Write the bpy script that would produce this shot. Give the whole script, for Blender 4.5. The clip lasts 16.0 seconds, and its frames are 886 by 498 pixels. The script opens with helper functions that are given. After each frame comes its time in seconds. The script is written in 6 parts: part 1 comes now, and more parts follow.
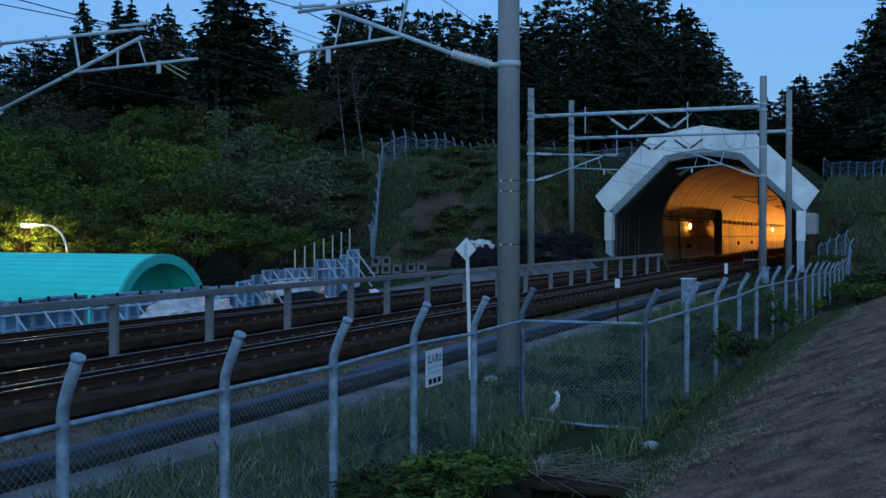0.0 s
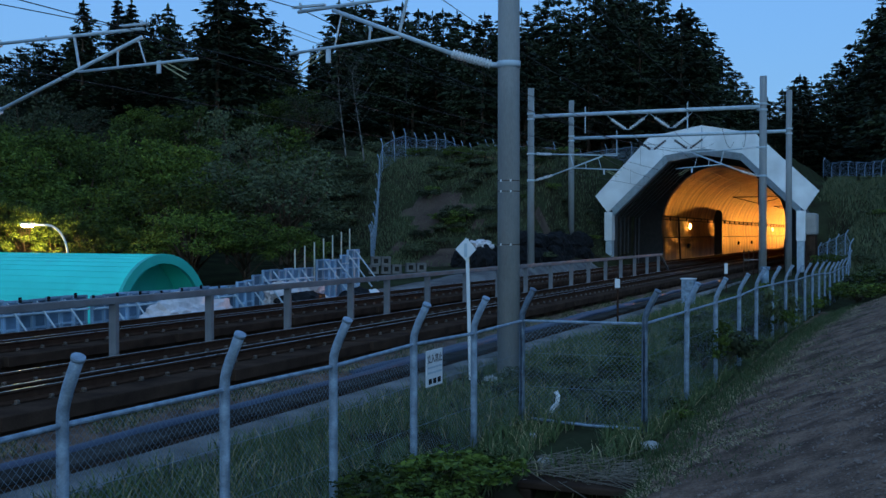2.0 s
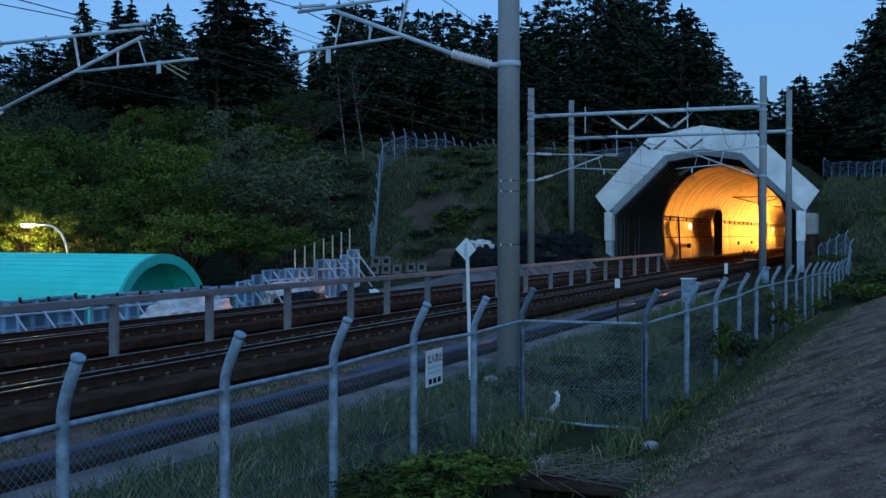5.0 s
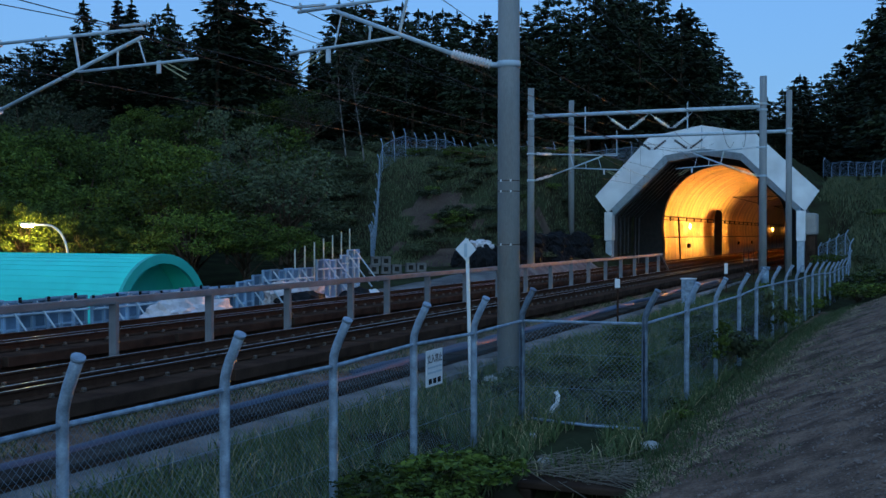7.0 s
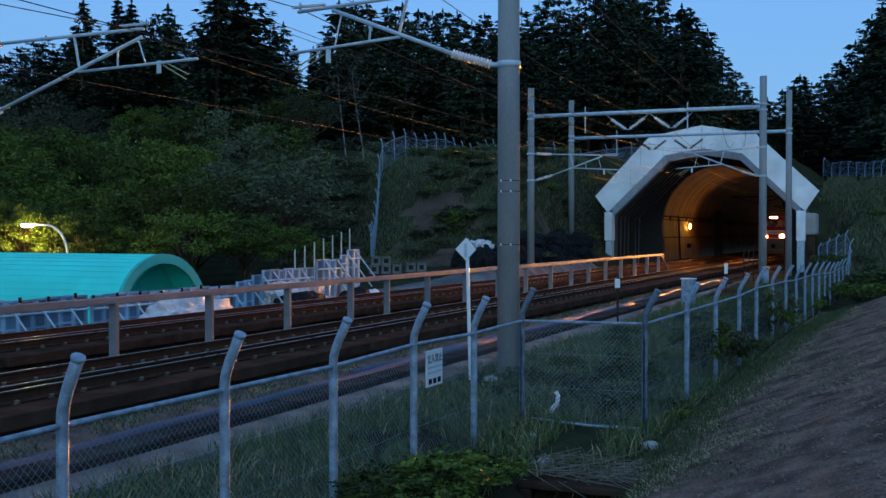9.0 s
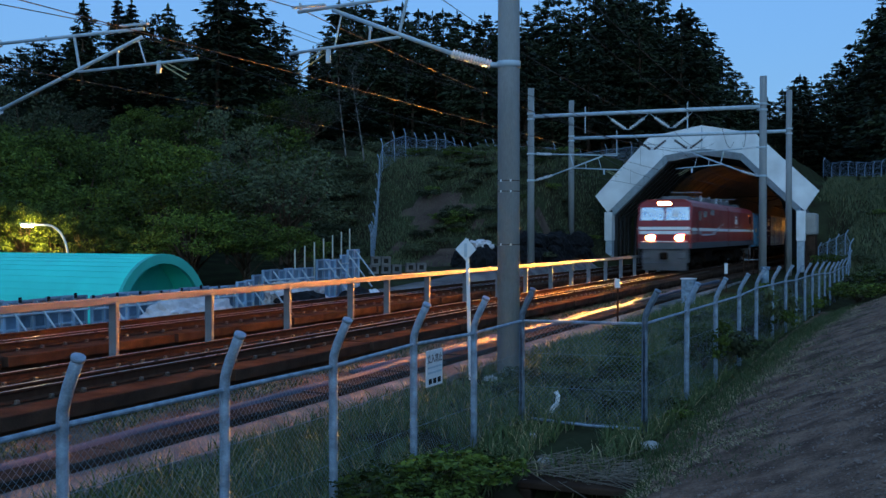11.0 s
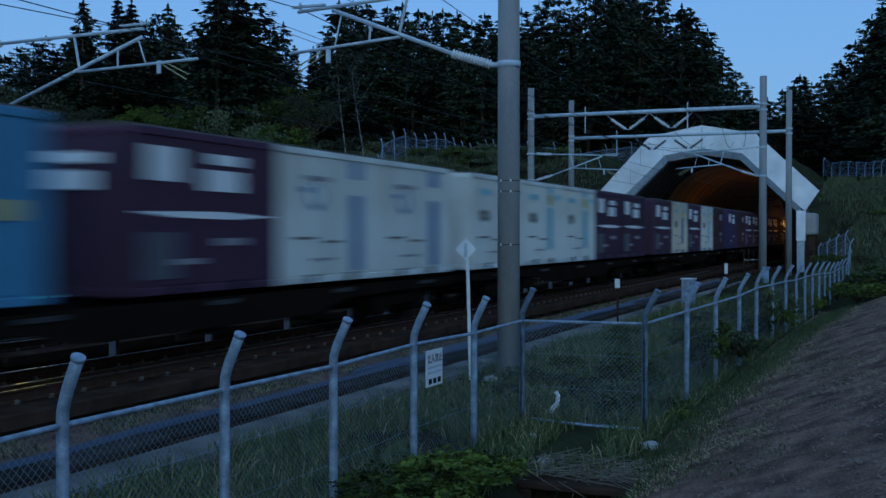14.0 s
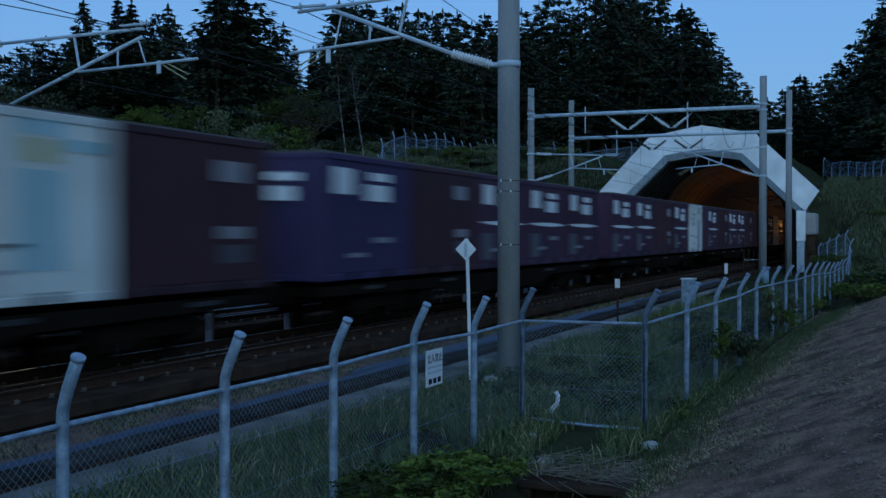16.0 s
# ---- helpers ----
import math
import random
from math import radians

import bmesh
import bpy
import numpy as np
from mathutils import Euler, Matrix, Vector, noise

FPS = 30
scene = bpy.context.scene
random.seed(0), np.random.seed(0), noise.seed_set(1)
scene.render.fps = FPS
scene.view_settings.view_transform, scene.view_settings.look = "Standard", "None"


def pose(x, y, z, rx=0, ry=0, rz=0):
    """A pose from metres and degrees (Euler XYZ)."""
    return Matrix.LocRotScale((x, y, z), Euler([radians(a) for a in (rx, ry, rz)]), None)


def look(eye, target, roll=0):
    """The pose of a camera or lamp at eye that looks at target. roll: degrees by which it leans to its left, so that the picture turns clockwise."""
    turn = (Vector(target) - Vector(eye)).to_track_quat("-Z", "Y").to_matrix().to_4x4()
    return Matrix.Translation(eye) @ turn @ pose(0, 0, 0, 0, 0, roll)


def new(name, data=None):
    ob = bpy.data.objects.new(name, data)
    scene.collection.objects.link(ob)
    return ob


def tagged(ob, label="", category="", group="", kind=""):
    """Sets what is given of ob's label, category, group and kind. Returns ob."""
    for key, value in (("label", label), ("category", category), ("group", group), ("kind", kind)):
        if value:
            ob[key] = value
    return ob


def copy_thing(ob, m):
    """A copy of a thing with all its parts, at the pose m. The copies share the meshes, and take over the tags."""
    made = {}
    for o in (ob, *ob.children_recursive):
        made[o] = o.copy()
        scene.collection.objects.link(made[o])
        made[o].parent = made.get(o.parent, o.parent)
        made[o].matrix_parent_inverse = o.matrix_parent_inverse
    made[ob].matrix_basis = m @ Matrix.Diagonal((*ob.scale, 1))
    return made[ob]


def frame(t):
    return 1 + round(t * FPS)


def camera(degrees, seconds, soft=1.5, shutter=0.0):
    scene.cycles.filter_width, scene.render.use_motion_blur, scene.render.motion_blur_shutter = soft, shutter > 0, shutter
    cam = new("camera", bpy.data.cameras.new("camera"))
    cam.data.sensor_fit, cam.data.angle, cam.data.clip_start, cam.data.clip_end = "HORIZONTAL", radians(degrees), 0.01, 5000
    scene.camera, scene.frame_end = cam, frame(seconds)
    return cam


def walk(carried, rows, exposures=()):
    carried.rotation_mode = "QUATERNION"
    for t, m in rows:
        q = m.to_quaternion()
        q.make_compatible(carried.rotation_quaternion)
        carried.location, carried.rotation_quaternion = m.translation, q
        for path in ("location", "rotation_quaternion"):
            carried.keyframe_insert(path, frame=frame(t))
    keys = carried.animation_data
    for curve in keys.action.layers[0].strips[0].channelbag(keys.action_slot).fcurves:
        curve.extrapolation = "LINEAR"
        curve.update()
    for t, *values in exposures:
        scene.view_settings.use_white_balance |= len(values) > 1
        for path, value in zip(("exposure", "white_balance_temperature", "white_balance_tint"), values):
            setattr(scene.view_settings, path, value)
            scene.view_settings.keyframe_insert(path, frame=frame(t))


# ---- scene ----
cam = camera(43.81, 16.0, soft=1.5, shutter=0.95)
EYE = (0.0, 0.0, 2.0)
AIM = (-38.400, 92.330, 0.676)
walk(cam, [(0, look(EYE, AIM)), (16, look(EYE, AIM))], exposures=[(0, 0.14), (12.2, 0.12), (13.8, -0.02), (16, -0.04)])

# ---- dusk sky ----
world = bpy.data.worlds.new("dusk_sky")
scene.world = world
world.use_nodes = True
wn, wl = world.node_tree.nodes, world.node_tree.links
wn.clear()
sky = wn.new("ShaderNodeTexSky")
sky.sky_type = "NISHITA"
sky.sun_disc = False
sky.sun_elevation = radians(2.0)
sky.sun_rotation = radians(160)
sky.altitude = 100
sky.ozone_density = 4.0
sky.dust_density = 0.4
tint = wn.new("ShaderNodeMix")
tint.data_type, tint.blend_type = "RGBA", "MULTIPLY"
tint.inputs["Factor"].default_value = 1.0
tint.inputs["B"].default_value = (1.0, 0.98, 0.95, 1)
wl.new(sky.outputs["Color"], tint.inputs["A"])
bg = wn.new("ShaderNodeBackground")
bg.inputs["Strength"].default_value = 0.50
even = wn.new("ShaderNodeMix")
even.data_type = "RGBA"
even.inputs["Factor"].default_value = 0.62
even.inputs["B"].default_value = (0.41, 0.85, 1.72, 1)
wl.new(tint.outputs["Result"], even.inputs["A"])
wl.new(even.outputs["Result"], bg.inputs["Color"])
wo = wn.new("ShaderNodeOutputWorld")
wl.new(bg.outputs["Background"], wo.inputs["Surface"])

# the bright after-sunset sky behind the camera
after = bpy.data.lights.new("afterglow", "SUN")
after.energy, after.angle, after.color = 0.78, radians(70), (0.52, 0.86, 1.0)
glow_lamp = new("afterglow", after)
glow_lamp.matrix_basis = look((8, -20, 11), (-6, 10, 0))


# ---- materials ----
def mat(name, color, rough=0.8, metal=0.0, vary=0.35, scale=3.0, fine=40.0, bump=0.3, dark=None, spot=0.0, rand=0.0, depth=0.02, coords="Object", stretch=(1, 1, 1), trans=0.0):
    """Two scales of variation over a base colour, with relief; dark: a second colour for stains; rand: change from piece to piece."""
    m = bpy.data.materials.new(name)
    m.use_nodes = True
    n, l = m.node_tree.nodes, m.node_tree.links
    b = n["Principled BSDF"]
    b.inputs["Metallic"].default_value = metal
    b.inputs["Specular IOR Level"].default_value = 0.0 if rough > 0.93 else 0.12 if rough > 0.8 else 0.5
    tc = n.new("ShaderNodeTexCoord")
    mp = n.new("ShaderNodeMapping")
    mp.inputs["Scale"].default_value = stretch
    l.new(tc.outputs[coords], mp.inputs["Vector"])
    big = n.new("ShaderNodeTexNoise")
    big.inputs["Scale"].default_value = scale
    big.inputs["Detail"].default_value = 5
    l.new(mp.outputs["Vector"], big.inputs["Vector"])
    small = n.new("ShaderNodeTexNoise")
    small.inputs["Scale"].default_value = fine
    small.inputs["Detail"].default_value = 4
    l.new(mp.outputs["Vector"], small.inputs["Vector"])
    d = dark or tuple(c * (1 - vary) for c in color)
    ramp = n.new("ShaderNodeValToRGB")
    ramp.color_ramp.elements[0].position, ramp.color_ramp.elements[1].position = 0.35 + spot * 0.15, 0.65
    ramp.color_ramp.elements[0].color = (*d, 1)
    ramp.color_ramp.elements[1].color = (*color, 1)
    l.new(big.outputs["Fac"], ramp.inputs["Fac"])
    hsv = n.new("ShaderNodeHueSaturation")
    val = n.new("ShaderNodeMapRange")
    val.inputs["To Min"].default_value, val.inputs["To Max"].default_value = 1 - vary * 0.7, 1 + vary * 0.7
    l.new(small.outputs["Fac"], val.inputs["Value"])
    last = val.outputs["Result"]
    if rand:
        oi = n.new("ShaderNodeObjectInfo")
        r = n.new("ShaderNodeMapRange")
        r.inputs["To Min"].default_value, r.inputs["To Max"].default_value = 1 - rand, 1 + rand
        l.new(oi.outputs["Random"], r.inputs["Value"])
        mul = n.new("ShaderNodeMath")
        mul.operation = "MULTIPLY"
        l.new(last, mul.inputs[0])
        l.new(r.outputs["Result"], mul.inputs[1])
        last = mul.outputs["Value"]
    l.new(last, hsv.inputs["Value"])
    l.new(ramp.outputs["Color"], hsv.inputs["Color"])
    l.new(hsv.outputs["Color"], b.inputs["Base Color"])
    rr = n.new("ShaderNodeMapRange")
    rr.inputs["To Min"].default_value, rr.inputs["To Max"].default_value = max(0.02, rough - 0.12), min(1, rough + 0.12)
    l.new(big.outputs["Fac"], rr.inputs["Value"])
    l.new(rr.outputs["Result"], b.inputs["Roughness"])
    if bump:
        bp = n.new("ShaderNodeBump")
        bp.inputs["Strength"].default_value = bump
        bp.inputs["Distance"].default_value = depth
        l.new(small.outputs["Fac"], bp.inputs["Height"])
        l.new(bp.outputs["Normal"], b.inputs["Normal"])
    if trans:
        b.inputs["Transmission Weight"].default_value = trans
    return m


def glow(name, color, strength):
    m = bpy.data.materials.new(name)
    m.use_nodes = True
    b = m.node_tree.nodes["Principled BSDF"]
    b.inputs["Base Color"].default_value = (*color, 1)
    b.inputs["Emission Color"].default_value = (*color, 1)
    b.inputs["Emission Strength"].default_value = strength
    return m


def leaf_mat(name, c1, c2):
    m = bpy.data.materials.new(name)
    m.use_nodes = True
    n, l = m.node_tree.nodes, m.node_tree.links
    b = n["Principled BSDF"]
    g = n.new("ShaderNodeNewGeometry")
    oi = n.new("ShaderNodeObjectInfo")
    mix = n.new("ShaderNodeMix")
    mix.data_type = "RGBA"
    mix.inputs["A"].default_value, mix.inputs["B"].default_value = (*c1, 1), (*c2, 1)
    l.new(g.outputs["Random Per Island"], mix.inputs["Factor"])
    hsv = n.new("ShaderNodeHueSaturation")
    r = n.new("ShaderNodeMapRange")
    r.inputs["To Min"].default_value, r.inputs["To Max"].default_value = 0.45, 1.55
    l.new(oi.outputs["Random"], r.inputs["Value"])
    l.new(r.outputs["Result"], hsv.inputs["Value"])
    l.new(mix.outputs["Result"], hsv.inputs["Color"])
    l.new(hsv.outputs["Color"], b.inputs["Base Color"])
    b.inputs["Roughness"].default_value = 0.75
    b.inputs["Specular IOR Level"].default_value = 0.2
    return m


M = {
    "soil": mat("bare_soil", (0.27, 0.172, 0.125), 0.95, vary=0.95, scale=2.2, fine=30, bump=1.0, depth=0.05, dark=(0.10, 0.066, 0.052)),
    "floor": mat("forest_floor", (0.042, 0.05, 0.025), 0.95, vary=0.5, scale=0.5, fine=6, bump=1.0, dark=(0.03, 0.025, 0.016)),
    "clip": mat("rail_clip", (0.15, 0.12, 0.10), 0.8, vary=0.4, scale=5, fine=40),
    "concrete": mat("concrete", (0.40, 0.39, 0.37), 0.9, vary=0.25, scale=1.2, fine=60),
    "old_concrete": mat("stained_concrete", (0.078, 0.048, 0.034), 0.95, vary=0.4, scale=1.4, fine=45, dark=(0.030, 0.020, 0.016)),
    "pole": mat("pole_concrete", (0.31, 0.32, 0.32), 0.9, vary=0.32, scale=1.5, fine=50, stretch=(1, 1, 0.2)),
    "path": mat("path_concrete", (0.235, 0.225, 0.215), 0.95, vary=0.4, scale=0.9, fine=25, bump=0.7, dark=(0.10, 0.10, 0.095)),
    "guard_steel": mat("dull_guard_steel", (0.20, 0.205, 0.215), 0.85, 0.0, vary=0.3, scale=2, fine=40),
    "fence_steel": mat("weathered_zinc", (0.28, 0.37, 0.47), 0.6, 0.0, vary=0.5, scale=9, fine=70, bump=0.2),
    "mesh_wire": mat("dull_mesh_wire", (0.17, 0.22, 0.27), 0.7, vary=0.3, scale=4, fine=30, bump=0),
    "white_panel": mat("white_hood_panel", (0.91, 0.94, 0.95), 0.6, vary=0.08, scale=0.5, fine=20, bump=0.05, dark=(0.66, 0.68, 0.68)),
    "grey_steel": mat("galvanised_steel", (0.48, 0.58, 0.65), 0.6, 0.1, vary=0.2, scale=4, fine=80, bump=0.1),
    "rail": mat("rail_steel", (0.065, 0.036, 0.025), 0.97, 0.0, vary=0.3, scale=6, fine=60),
    "rail_head": mat("rail_running_face", (0.33, 0.29, 0.26), 0.30, 1.0, vary=0.15, scale=5, fine=80, bump=0.05),
    # grey concrete tinted orange: the warm headlight colour is put into it
    "lining": mat("light_tinted_lining", (0.34, 0.20, 0.085), 0.70, vary=0.5, scale=0.6, fine=5, bump=0.7, depth=0.05, dark=(0.13, 0.072, 0.03), stretch=(0.3, 1.6, 0.3)),
    "pile_plate": mat("formwork_plate", (0.15, 0.25, 0.36), 0.6, vary=0.35, scale=1.2, fine=20, rand=0.4),
    "scar": mat("bare_slope_earth", (0.125, 0.088, 0.068), 0.95, vary=0.5, scale=0.7, fine=9, bump=1.0, depth=0.1, dark=(0.075, 0.052, 0.042)),
    # one dark grey for the hood's inside, varied at random
    "shell": mat("dark_shell_panel", (0.095, 0.10, 0.105), 0.8, vary=0.3, scale=0.8, fine=14, dark=(0.055, 0.056, 0.06)),
    "gravel": mat("gravel_track", (0.20, 0.19, 0.18), 0.95, vary=0.4, scale=0.8, fine=18, bump=0.7, dark=(0.11, 0.10, 0.10)),
    "dark": mat("plain_dark", (0.035, 0.033, 0.03), 0.85, vary=0.3),
    "red": mat("red_loco_paint", (0.27, 0.009, 0.013), 0.4, vary=0.15, scale=1.0, fine=12, bump=0.02),
    "grass": leaf_mat("grass_blades", (0.040, 0.068, 0.024), (0.095, 0.112, 0.046)),
    "conifer": leaf_mat("conifer_needles", (0.015, 0.024, 0.014), (0.042, 0.058, 0.026)),
    "broad": leaf_mat("broad_leaves", (0.020, 0.038, 0.006), (0.100, 0.135, 0.020)),
    "bark": mat("bark", (0.10, 0.07, 0.05), 0.95, vary=0.4, scale=3, fine=20, bump=0.8, stretch=(1, 1, 0.25)),
    "birch": mat("pale_bark", (0.17, 0.165, 0.15), 0.9, vary=0.4, scale=4, fine=20, bump=0.4),
    "teal": mat("teal_sheet_roof", (0.045, 0.86, 0.70), 0.6, vary=0.12, scale=0.7, fine=30, bump=0.05),
    "pile": mat("formwork_steel", (0.30, 0.45, 0.60), 0.6, 0.0, vary=0.3, scale=1.5, fine=30, dark=(0.17, 0.25, 0.33), rand=0.35),
    "porcelain": mat("white_glaze", (0.75, 0.77, 0.78), 0.35, vary=0.08, scale=4, fine=40, bump=0.03),
    "brass": mat("dull_brass", (0.45, 0.40, 0.22), 0.45, 0.6, vary=0.2),
    "wire": mat("dark_wire", (0.03, 0.03, 0.033), 0.75, 0.0, vary=0.2, bump=0),
    "pave_lid": mat("trough_lid", (0.055, 0.05, 0.046), 0.95, vary=0.3, scale=2, fine=40, rand=0.3),
    "pipe": mat("pipe_plastic", (0.040, 0.062, 0.11), 0.62, vary=0.2, scale=3, fine=30, bump=0.05),
    "black": mat("black_plastic", (0.014, 0.014, 0.015), 0.85, vary=0.3, scale=2, fine=20),
    "twig": mat("dry_twigs", (0.24, 0.20, 0.16), 0.95, vary=0.4),
    "teal_dark": mat("teal_trim", (0.03, 0.52, 0.42), 0.5, vary=0.15, scale=1, fine=30, bump=0.05),
    "straw_pole": mat("pale_tube", (0.5, 0.48, 0.38), 0.6, vary=0.2),
    "tarp": mat("pale_tarpaulin", (0.74, 0.68, 0.68), 0.8, vary=0.3, scale=2.5, fine=12, bump=0.8),
    "street_glow": glow("street_lamp_glow", (1.0, 0.72, 0.20), 1100.0),
    "lamp_glow": glow("tunnel_lamp_glow", (1.0, 0.45, 0.07), 120.0),
    "head_glow": glow("headlight_bulb", (1.0, 0.34, 0.045), 12500000.0),
    "head_ring": glow("headlight_ring", (1.0, 0.44, 0.11), 330.0),
    "amber": glow("amber_lamp", (1.0, 0.32, 0.06), 1.6),
    "underframe": mat("underframe_grime", (0.019, 0.014, 0.011), 0.95, 0.0, vary=0.4, scale=3, fine=20),
    "loco_grey": mat("loco_grey_paint", (0.125, 0.12, 0.125), 0.55, vary=0.2, scale=1.5, fine=20, bump=0.05),
    "band_grey": mat("grey_band_paint", (0.06, 0.06, 0.066), 0.6, vary=0.2, scale=1.5, fine=20, bump=0.05),
    "cream": mat("white_paint", (0.84, 0.84, 0.82), 0.5, vary=0.1, scale=1.5, fine=20, bump=0.02),
    "red_dark": mat("dark_red_paint", (0.20, 0.010, 0.014), 0.45, vary=0.2),
    "window": mat("dark_glass", (0.02, 0.022, 0.025), 0.08, vary=0.1, bump=0),
    "screen": mat("windscreen_glass", (0.86, 0.90, 0.92), 0.28, 1.0, vary=0.1, bump=0),
    "silver_blue": mat("silver_emblem", (0.55, 0.62, 0.70), 0.4, 0.3, vary=0.1, bump=0),
    "c_blue": mat("container_blue", (0.058, 0.24, 0.40), 0.55, vary=0.2, scale=1.0, fine=12, bump=0.1, rand=0.1),
    "c_purple": mat("container_purple", (0.062, 0.020, 0.048), 0.72, vary=0.25, scale=1.0, fine=12, bump=0.1, rand=0.3),
    "c_maroon": mat("container_maroon", (0.058, 0.016, 0.025), 0.72, vary=0.25, scale=1.0, fine=12, bump=0.1, rand=0.25),
    "c_violet": mat("container_violet", (0.046, 0.026, 0.088), 0.72, vary=0.2, scale=1.0, fine=12, bump=0.1),
    "c_white": mat("container_white", (0.74, 0.77, 0.74), 0.5, vary=0.18, scale=0.9, fine=10, bump=0.1, dark=(0.54, 0.51, 0.43), stretch=(1, 1, 0.35), rand=0.1),
    "c_cream": mat("container_cream", (0.72, 0.68, 0.56), 0.5, vary=0.2, scale=0.9, fine=10, bump=0.1, dark=(0.44, 0.36, 0.26), stretch=(1, 1, 0.35), rand=0.1),
    "c_grey": mat("faded_grey", (0.11, 0.11, 0.125), 0.6, vary=0.3),
    "c_mark": mat("faded_marks", (0.34, 0.32, 0.34), 0.6, vary=0.3, fine=30),
    "c_band": mat("blue_band", (0.10, 0.20, 0.38), 0.5, vary=0.2, bump=0.05),
    "c_turq": mat("turquoise_band", (0.20, 0.54, 0.62), 0.5, vary=0.2, bump=0.05),
    "c_teal": mat("teal_band", (0.13, 0.30, 0.36), 0.5, vary=0.2, bump=0.05),
    "c_yellow": mat("yellow_mark", (0.50, 0.44, 0.16), 0.5, vary=0.2, bump=0.05),
    "c_blot": mat("brown_blot", (0.10, 0.07, 0.05), 0.7, vary=0.3),
    "c_roof": mat("container_roof", (0.14, 0.13, 0.13), 0.7, vary=0.3),
    "straw": leaf_mat("dry_straw", (0.26, 0.20, 0.11), (0.46, 0.37, 0.2)),
    "grass_dull": leaf_mat("dull_grass", (0.052, 0.075, 0.034), (0.125, 0.128, 0.066)),
    "broad_dull": leaf_mat("dull_leaves", (0.034, 0.044, 0.022), (0.078, 0.090, 0.044)),
    "pebble": mat("pebbles", (0.27, 0.20, 0.17), 0.9, vary=0.4, scale=9, fine=40),
}


# ---- mesh tools ----
def bm_box(bm, size, at, rot=None, bevel=0.0):
    m = Matrix.LocRotScale(at, rot, size)
    r = bmesh.ops.create_cube(bm, size=1.0, matrix=m)
    if bevel:
        es = list({e for v in r["verts"] for e in v.link_edges})
        bmesh.ops.bevel(bm, geom=es, offset=bevel, segments=2, affect="EDGES", profile=0.5)
    return bm


def bm_tube(bm, a, b, ra, rb=None, seg=10):
    a, b = Vector(a), Vector(b)
    d = b - a
    m = Matrix.Translation((a + b) / 2) @ d.to_track_quat("Z", "Y").to_matrix().to_4x4()
    bmesh.ops.create_cone(bm, cap_ends=True, segments=seg, radius1=ra, radius2=ra if rb is None else rb, depth=d.length, matrix=m)
    return bm


def bm_extrude(bm, outline, a, b):
    """A closed outline of (u, w) in the x-z plane, drawn along y from a to b."""
    lo = [bm.verts.new((u, a, w)) for u, w in outline]
    hi = [bm.verts.new((u, b, w)) for u, w in outline]
    k = len(outline)
    for i in range(k):
        bm.faces.new((lo[i], lo[(i + 1) % k], hi[(i + 1) % k], hi[i]))
    bm.faces.new(lo[::-1])
    bm.faces.new(hi)
    bmesh.ops.recalc_face_normals(bm, faces=bm.faces[:])
    return bm


def mesh_of(name, bm, material, smooth=False):
    me = bpy.data.meshes.new(name)
    bm.to_mesh(me)
    bm.free()
    me.materials.append(material)
    if smooth:
        me.polygons.foreach_set("use_smooth", [True] * len(me.polygons))
    return me


def part(name, bm, material, parent, label="", smooth=False):
    ob = new(name, mesh_of(name, bm, material, smooth))
    ob.parent = parent
    return tagged(ob, label)


def piece(name, me, parent, m):
    ob = new(name, me)
    ob.parent = parent
    ob.matrix_basis = m
    return ob


def thing(name, m, label, category, group="", kind=""):
    ob = new(name)
    ob.empty_display_size = 0.2
    ob.matrix_basis = m
    return tagged(ob, label, category, group, kind)


def box(size, at, rot=None, bevel=0.0):
    return bm_box(bmesh.new(), size, at, rot, bevel)


def tube(a, b, ra, rb=None, seg=10):
    return bm_tube(bmesh.new(), a, b, ra, rb, seg)


def from_lists(name, verts, faces, material):
    me = bpy.data.meshes.new(name)
    me.from_pydata(verts, [], faces)
    me.materials.append(material)
    me.update()
    return me


def smooth01(t):
    t = min(1.0, max(0.0, t))
    return t * t * (3 - 2 * t)


CX = -13.65          # the tunnel's axis
PORTAL_Y = 83.6


